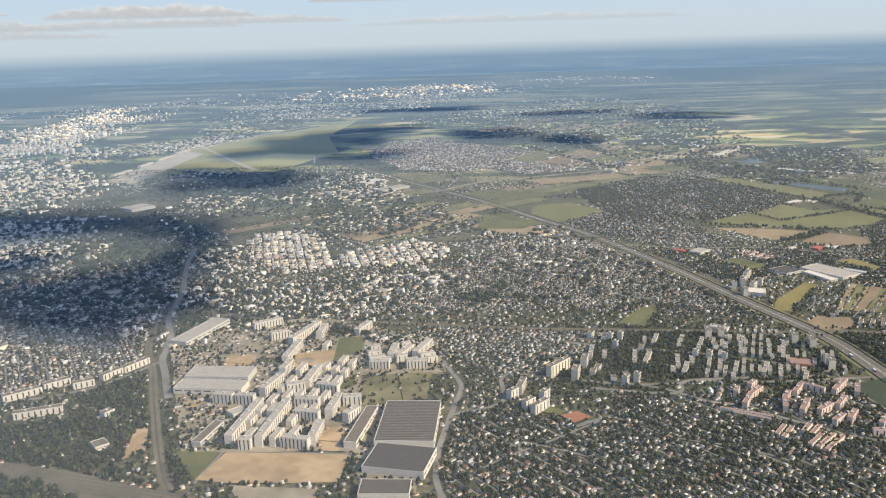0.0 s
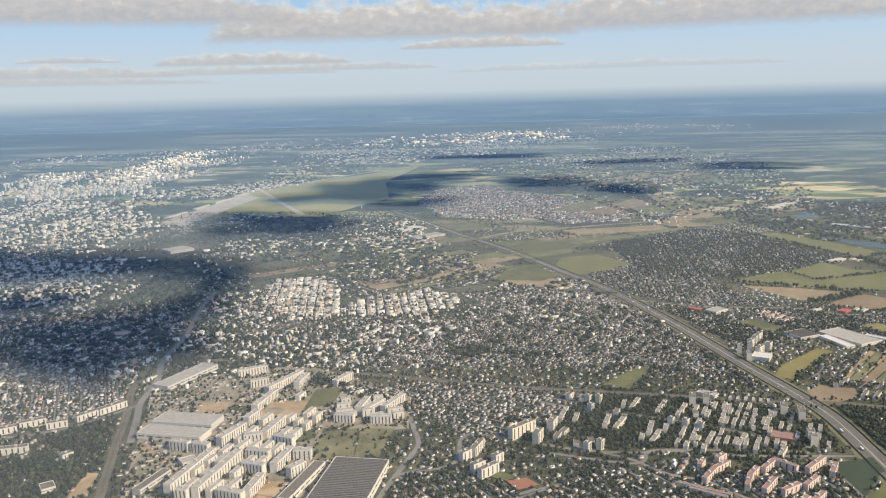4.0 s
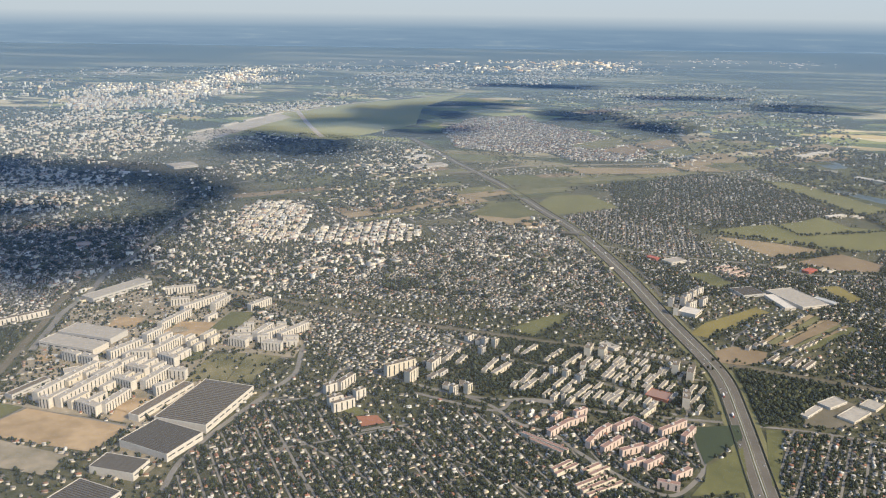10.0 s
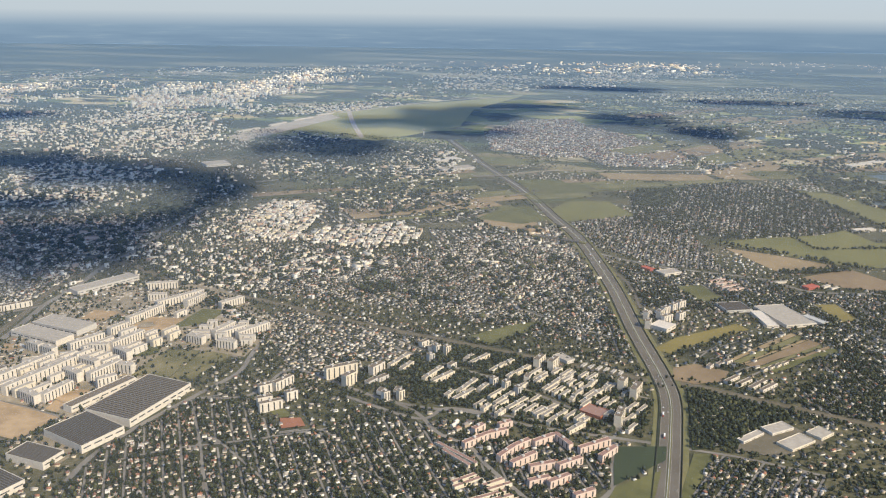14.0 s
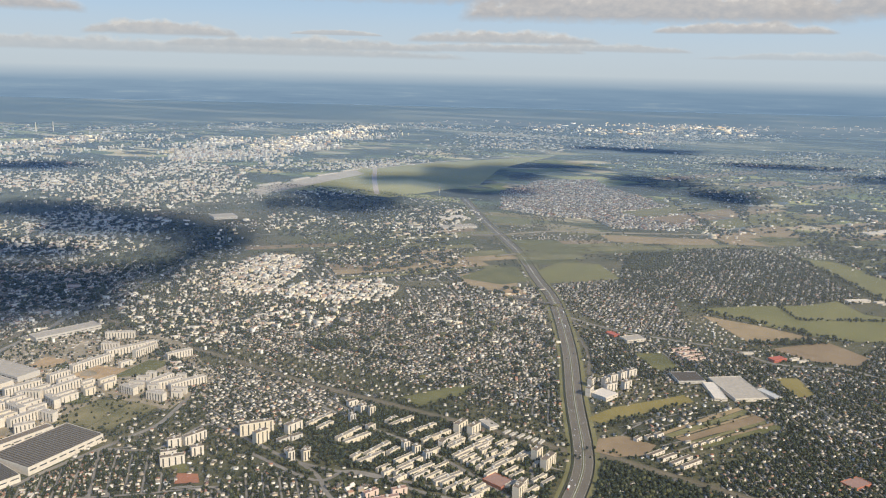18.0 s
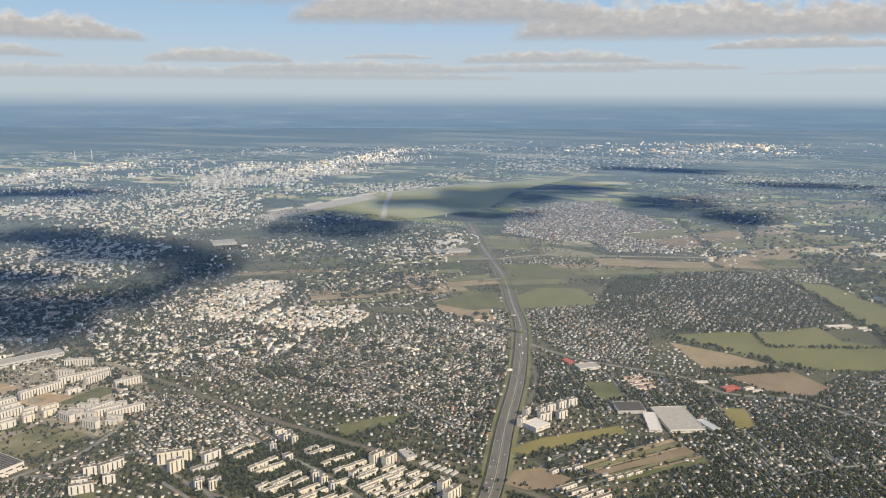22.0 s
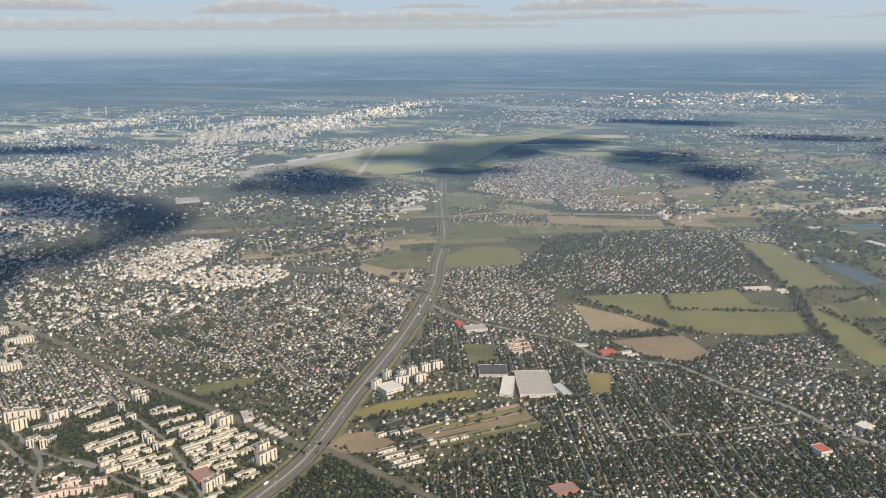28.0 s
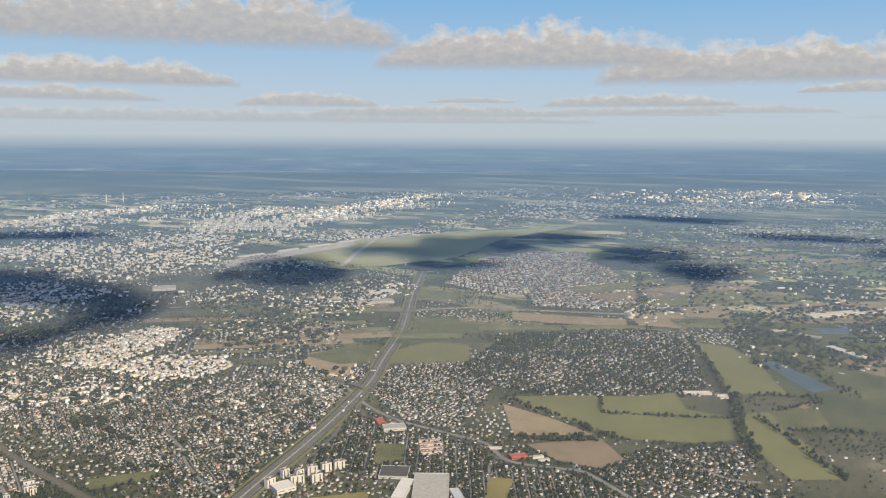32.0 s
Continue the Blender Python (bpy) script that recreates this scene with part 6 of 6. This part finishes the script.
grove([(67.5, 461.6), (119.1, 501.9), (199.9, 476.4), (227.9, 457.0), (226.0, 423.0), (186.1, 401.6), (152.0, 410.0), (124.3, 418.2)], "between slab blocks", 1.5, 2.25, 51)
grove([(48.6, 427.3), (83.0, 449.7), (124.3, 418.2), (116.7, 400.8), (81.2, 405.9)], "round tall blocks", 1.8, 2.0, 52)
grove([(143.4, 397.0), (186.3, 408.0), (212.8, 404.7), (215.3, 379.4), (211.6, 354.7), (189.5, 349.1), (174.9, 361.8), (150.5, 381.5)], "round salmon flats", 2.4, 1.7, 53)


def town(points, count, what, seed, size=1.5, tall=2.0):
    """A quarter of mid-height pale blocks, houses and street trees."""
    r = random.Random(seed)
    xs, ys = zip(*points)
    shapes = [(CUBE_V * np.array((l, 1.0, 1.0)), []) for l in (1.2, 2.2, 3.4)]
    plan = Plant()
    turn0 = r.uniform(0, 3)
    for _ in range(count * 6):
        x, y = r.uniform(min(xs), max(xs)), r.uniform(min(ys), max(ys))
        if not within(points, x, y) or is_taken(x, y):
            continue
        q = r.random()
        if q < 0.11:
            k = r.randrange(3)
            shapes[k][1].append((x, y, turn0 + r.choice((0, 1.571)) + r.uniform(-0.1, 0.1), size * r.uniform(0.8, 1.3), tall * r.choice((0.6, 0.8, 1.0, 1.4))))
        elif q < 0.42:
            plan.house(x, y, turn0 + r.choice((0, 1.571)), 0.66, r)
        else:
            plan.tree(x, y, 2.4 * r.uniform(0.6, 1.3), r)
    stuff("town_blocks", [(v, CUBE_F[:4], p, 0) for v, p in shapes] + [(v, CUBE_F[4:], p, 1) for v, p in shapes], None, "pale mid-height town blocks, " + what, "town blocks", (m_city, m_city_roof))
    plan.build(what)
    take(points)


town([(-263.8, 599.0), (-129.5, 623.4), (-62.6, 658.0), (32.7, 640.1), (50.6, 596.4), (-2.4, 568.7), (-39.2, 528.8), (-125.6, 541.7)], 1500, "in the old town", 1)
town([(-96.7, 599.0), (22.1, 667.8), (5.3, 535.9), (-34.1, 549.5), (-91.7, 564.0), (-188.0, 573.3), (-203.3, 625.1)], 1300, "in the old town", 2)
town([(-236.4, 737.5), (-176.2, 774.4), (-137.9, 634.0), (-208.1, 641.5)], 500, "beside the railway", 3)
town([(-65.2, 502.0), (47.5, 502.4), (92.1, 495.3), (80.4, 479.6), (73.0, 457.4), (41.5, 431.9)], 1100, "north of the slabs", 4, 1.5, 1.7)
town([(27.1, 718.0), (42.4, 801.4), (116.3, 764.1), (161.0, 691.1), (129.6, 674.7), (80.2, 681.4)], 500, "by the junction", 5)


def scatter():
    """Houses, sheds and trees on all the ground that is still open."""
    r = random.Random(77)
    plan = Plant()
    y = 240.0
    while y < 1300:
        x = -700.0
        while x < 800:
            px, py = x + r.uniform(-2, 2), y + r.uniform(-3, 3)
            q = noise.noise((px * 0.010, py * 0.010, 4.0))
            if not -0.56 * py - 60 < px < 0.56 * py + 40 and not 554 - 1.75 * (py - 190) < px < 600 + 0.1 * py:
                x += 5.2
                continue
            near = py < 720
            if not is_taken(px, py) and r.random() < (0.80 + q * 0.6 if near else q * 1.3 + 0.06):
                plan.house(px, py, 0.4 + 0.5 * noise.noise((px * 0.004, py * 0.004, 1.0)) + r.choice((0, 1.571)), 0.6, r)
            for _ in range(4 if near else 3):
                px, py = x + r.uniform(-2.6, 2.6), y + r.uniform(-3, 3)
                if not is_taken(px, py) and r.random() < (0.74 if near else 0.16) + noise.noise((px * 0.02, py * 0.02, 9.0)) * 0.8:
                    plan.tree(px, py, 1.9 * r.uniform(0.5, 1.35), r)
            x += 5.2
        y += 6.0
    plan.build("scattered over the open ground")


scatter()


# ---- the far city ----


WAYS = [(np.array(smooth_line(pts, 16)), w) for pts, w in ((RAILWAY, 5.6), (BRANCH, 5.0), (MOTORWAY, 17.0), *((q[0], q[1]) for q in ROADS))]


def on_way(x, y):
    """True near the roads and railways that cross the suburbs."""
    p = np.array((x, y))
    return any(np.min(np.linalg.norm(line - p, axis=1)) < w / 2 + 3 for line, w in WAYS)


WATERS = [[(197, 1350), (246, 1414), (296, 1221), (256, 1187)], [(146, 1510), (213, 1514), (243, 1396), (189, 1377)], [(297, 1583), (324, 1614), (347, 1492), (321, 1469)], [(422, 1218), (474, 1262), (482, 1183), (447, 1142)]]


def far_quarter(points, count, size, tall, trees, what, seed):
    """Distant blocks of many lengths, with clumps of trees between."""
    r = random.Random(seed)
    xs, ys = zip(*points)
    shapes = []
    for k in range(4):
        l = (1.0, 2.2, 3.6, 1.4)[k]
        shapes.append((CUBE_V * np.array((l, 1.0, 1.0)), []))
    clumps = [[] for _ in CLUMPS]
    turn0 = r.uniform(0, 3)
    made = tries = 0
    while made < count and tries < count * 30:
        tries += 1
        x, y = r.uniform(min(xs), max(xs)), r.uniform(min(ys), max(ys))
        if not within(points, x, y) or noise.noise((x * 0.006, y * 0.004, seed)) < r.uniform(-0.15, 0.35) or any(within(w, x, y) for w in WATERS) or ((seed > 20 or seed == 5) and on_way(x, y)):
            continue
        made += 1
        x, y = x + r.gauss(0, 0.012) * y, y + r.gauss(0, 0.02) * y
        shapes[r.randrange(4)][1].append((x, y, turn0 + r.choice((0, 1.571)) + r.uniform(-0.15, 0.15), size * r.uniform(0.7, 1.3), tall * r.choice((0.5, 0.6, 1.0, 1.0, 1.5))))
    for _ in range(trees):
        x, y = r.uniform(min(xs), max(xs)), r.uniform(min(ys), max(ys))
        if within(points, x, y) and not any(within(w, x, y) for w in WATERS) and not (seed == 5 and on_way(x, y)):
            q = r.uniform(2.5, 6)
            clumps[r.randrange(len(CLUMPS))].append((x, y, r.uniform(0, 6), q * 1.6, q * 0.7))
    stuff("far_blocks", [(v, CUBE_F[:4], p, 0) for v, p in shapes] + [(v, CUBE_F[4:], p, 1) for v, p in shapes], None, "pale distant blocks of flats, " + what, "city blocks", (m_city, m_city_roof))
    stuff("far_trees", [(CLUMPS[k][0], CLUMPS[k][1], clumps[k], 0) for k in range(len(CLUMPS))], m_leaf, "dark clumps of trees, " + what, "trees")


patch("town_ground", [(-819.6, 741.7), (-1311, 1030), (-1241, 1329), (-915, 1481), (-682, 1445), (-460, 1132), (-482, 938), (-569.7, 791.0)], m_town, "pale built-up ground of the inner city", keep=False, z=0.006)
patch("town_ground", [(-346.3, 507.3), (-648.8, 703.8), (-577.1, 882.6), (-451, 905), (-296, 902), (-205.7, 773.6), (-189.1, 725.6), (-191.2, 628.6), (-213.4, 557.6)], m_town, "pale built-up ground of a town quarter", keep=False, z=0.007)
patch("town_ground", [(-326, 1029), (-357, 1180), (-155, 1247), (-94, 1164), (-50, 999), (-130, 916), (-228.5, 899.6)], m_town, "pale ground of a trading estate", keep=False, z=0.005)
# long sheds and works beyond the river meadow
for a, b in (((424, 1273), (448, 1300)), ((452, 1303), (478, 1335)), ((483, 1327), (502, 1351))):
    flats(a, b, 5, 2.2, m_white, "long low white storage shed", roof=m_lightroof, bays=False, group="storage sheds", heads=False)
for a, b in (((402, 1162), (415, 1177)), ((421, 1161), (433, 1163)), ((436, 1159), (453, 1158))):
    flats(a, b, 4, 2.0, m_grey, "low pale works building beside a lake", roof=m_lightroof, bays=False, group="works buildings", heads=False)
for a, b in (((471, 1103), (504, 1094)), ((473, 1112), (506, 1102))):
    flats(a, b, 1.8, 1.2, m_grey, "long low greenhouse on the river meadow", roof=m_lightroof, bays=False, group="greenhouses", heads=False)
far_quarter([(-77.2, 547.2), (-47.6, 624.0), (14.6, 671.0), (98.9, 795.3), (111.9, 813.7), (159.8, 685.0), (186.7, 591.2), (191.0, 541.2), (149.1, 534.8), (115.7, 538.7), (68.0, 548.4), (23.6, 546.8)], 210, 1.5, 1.7, 500, "among old suburban houses", 21)
far_quarter([(-263.7, 551.4), (-188.5, 600.8), (-105.7, 624.8), (-54.2, 633.1), (-0.2, 659.6), (7.5, 614.0), (-49.2, 576.8), (-113.6, 528.4), (-185.7, 491.2)], 170, 1.9, 2.2, 350, "beside the courtyard estate", 22)
far_quarter([(-397.6, 716.0), (-236.5, 688.1), (-212.8, 642.0), (-198.6, 555.0), (-191.2, 487.8), (-232.3, 445.8), (-250.9, 431.2), (-295.9, 426.7), (-494.6, 672.1)], 150, 1.6, 1.6, 300, "in a suburb by the railway", 23)
far_quarter([(-940, 1840), (-1000, 2120), (-1030, 2420), (-1045, 2760), (-900, 2780), (-760, 2300), (-760, 2050), (-765, 1830), (-840, 1720)], 1300, 3.0, 5.0, 900, "on a far housing estate", 1)
far_quarter([(-1000, 1660), (-1180, 2000), (-1060, 2060), (-880, 1765), (-735, 1690), (-640, 1510), (-717, 1445), (-856, 1460)], 1000, 3.0, 4.4, 1000, "on a far housing estate", 2)
far_quarter([(-1320, 1290), (-1480, 1570), (-1500, 1780), (-1360, 2050), (-1120, 1760), (-1140, 1630), (-1190, 1430)], 750, 3.2, 4.4, 1100, "on a far housing estate", 3)
far_quarter([(-819.6, 741.7), (-1311, 1030), (-1241, 1329), (-915, 1481), (-682, 1445), (-460, 1132), (-482, 938), (-569.7, 791.0)], 2600, 2.5, 2.4, 3600, "in the inner city", 4)
far_quarter([(-346.3, 507.3), (-648.8, 703.8), (-577.1, 882.6), (-451, 905), (-296, 902), (-205.7, 773.6), (-189.1, 725.6), (-191.2, 628.6), (-213.4, 557.6)], 1500, 1.9, 2.0, 3600, "in a town quarter", 5)
far_quarter([(-326, 1029), (-400, 1100), (-430, 1190), (-400, 1270), (-230, 1200), (-155, 1200), (-94, 1164), (-50, 999), (-130, 916), (-228.5, 899.6)], 700, 2.0, 1.6, 1900, "on a trading estate", 6)
far_quarter([(-672, 1427), (-668, 1613), (-544, 1740), (-534, 1996), (-421, 2331), (-326, 2037), (-475, 1640), (-540, 1438), (-560, 1289)], 620, 2.6, 1.8, 1700, "behind the airfield", 12)
far_quarter([(-149, 901), (-47, 971), (7, 890), (28, 800), (-60, 790), (-117, 780)], 190, 1.5, 1.3, 500, "on the plain before the estate", 13)
far_quarter([(-680, 2318), (-572, 3046), (247, 3741), (301, 3015), (-124, 2384), (-484, 2026)], 1300, 3.6, 2.2, 2600, "in a far town", 7)
far_quarter([(-590, 3000), (-480, 3500), (-61, 3774), (242, 3700), (208, 3155), (-46, 3034), (-302, 2912)], 420, 5.5, 4.5, 500, "in a far town on the skyline", 14)
far_quarter([(-99, 2120), (455, 2696), (659, 2199), (546, 1426), (263, 1175), (189, 1328)], 700, 2.2, 2.0, 5000, "in villages on the plain", 8)
far_quarter([(158, 1434), (193, 1605), (257, 1644), (285, 1277), (252, 1148)], 78, 2.2, 2.0, 1500, "round the lakes", 9)
far_quarter([(-2332, 1226), (-1918, 2081), (-830, 3474), (974, 4357), (1270, 3882), (-824, 2833), (-1627, 1637)], 1700, 4.2, 2.4, 3500, "in the far distance", 10)
far_quarter([(329, 1211), (449, 1371), (649, 1309), (596, 1091), (416, 995)], 170, 2.0, 1.6, 1900, "beyond the meadows", 11)

# two tall chimneys on the far side of the city
for x, y in ((-1682, 1854), (-1680, 1914)):
    top = base("chimney_stack", x, y, 0, 0, label="very tall pale concrete chimney far off", category="chimney", group="far chimneys")
    bm = bmesh.new()
    bmesh.ops.create_cone(bm, segments=12, radius1=1.5, radius2=0.9, depth=30, cap_ends=True, matrix=Matrix.Translation((0, 0, 15)))
    me = bpy.data.meshes.new("shaft")
    bm.to_mesh(me)
    bm.free()
    me.materials.append(m_grey)
    part("shaft", me, top)
    part("rim", unit(m_grey), top, at_box(0, 0, 29.5, 2.0, 2.0, 0.9), "dark concrete rim")


# ---- clouds over the plain, which throw the large shadows ----
def cloud(cx, cy, a, b, turn, h, seed):
    """A flat-based cumulus; cx, cy: the middle of its shadow."""
    r = random.Random(seed)
    x, y = cx + TO_SUN.x / TO_SUN.z * h, cy + TO_SUN.y / TO_SUN.z * h
    bm = bmesh.new()
    t = radians(turn)
    for k in range(22):
        q, w = math.sqrt(r.random()) * 0.84, r.uniform(0, 6.28)
        u, v = q * math.cos(w) * a, q * math.sin(w) * b
        s = r.uniform(0.20, 0.42) if k else 0.62
        m = Matrix.Translation((u * math.cos(t) - v * math.sin(t), u * math.sin(t) + v * math.cos(t), 0)) @ Matrix.Rotation(t, 4, "Z") @ Matrix.Diagonal((s * a, s * b, 0.35 * s * min(a, b), 1))
        bmesh.ops.create_icosphere(bm, subdivisions=2, radius=1.0, matrix=m)
    for v in bm.verts:
        f = 1 + 0.30 * noise.noise(v.co * (5.0 / max(a, b)) + Vector((seed, 0, 0))) + 0.20 * noise.noise(v.co * (14.0 / max(a, b)))
        v.co.x, v.co.y = v.co.x * f, v.co.y * f
        v.co.z = max(v.co.z, -6.0)
    me = bpy.data.meshes.new("cloud")
    bm.to_mesh(me)
    bm.free()
    me.materials.append(m_cloud)
    for p in me.polygons:
        p.use_smooth = True
    ob = new("cloud", me)
    ob.matrix_basis = pose(x, y, h)
    tagged(ob, "white flat-based cumulus cloud above the plain", "cloud", "cumulus clouds")


for k, shade in enumerate((
    (-410, 850, 140, 72, 8), (-590, 880, 130, 75, 20), (-265, 815, 48, 70, 20), (-232, 690, 34, 80, 12), (-238, 590, 52, 66, 40), (-320, 600, 85, 62, 30), (-440, 660, 95, 58, 40), (-250, 522, 52, 30, 150),
    (-312, 1158, 138, 96, -40), (-285, 1445, 112, 95, 0), (-235, 1620, 128, 135, 0), (-140, 1780, 120, 112, 0), (-140, 1370, 66, 80, 0), (100, 1640, 85, 120, 17), (240, 1500, 70, 95, 0),
)):
    cloud(*shade, 1000 + 12 * k, 30 + k)
for k, shade in enumerate((
    (330, 2080, 150, 80, 7), (-1040, 1215, 135, 85, 40), (-60, 2300, 190, 80, 0), (560, 1900, 120, 90, 0),
)):
    cloud(*shade, 1700 + 14 * k, 60 + k)


# ---- painted haze: a tinted see-through sheet over the plain, set more opaque further off ----
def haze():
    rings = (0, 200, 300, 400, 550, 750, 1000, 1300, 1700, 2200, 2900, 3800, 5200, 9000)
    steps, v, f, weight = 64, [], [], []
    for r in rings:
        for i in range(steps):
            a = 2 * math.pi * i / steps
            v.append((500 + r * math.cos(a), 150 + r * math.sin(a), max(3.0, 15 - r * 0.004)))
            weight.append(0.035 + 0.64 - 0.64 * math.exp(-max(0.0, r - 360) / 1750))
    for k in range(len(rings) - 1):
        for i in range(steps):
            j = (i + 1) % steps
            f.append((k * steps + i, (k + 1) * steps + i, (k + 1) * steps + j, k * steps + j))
    me = mesh_from("haze", v, f, m_haze_sheet)
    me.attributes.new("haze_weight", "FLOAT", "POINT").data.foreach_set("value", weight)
    tagged(new("haze", me), "bluish see-through sheet that paints distance haze over the plain", "haze", kind="structure")


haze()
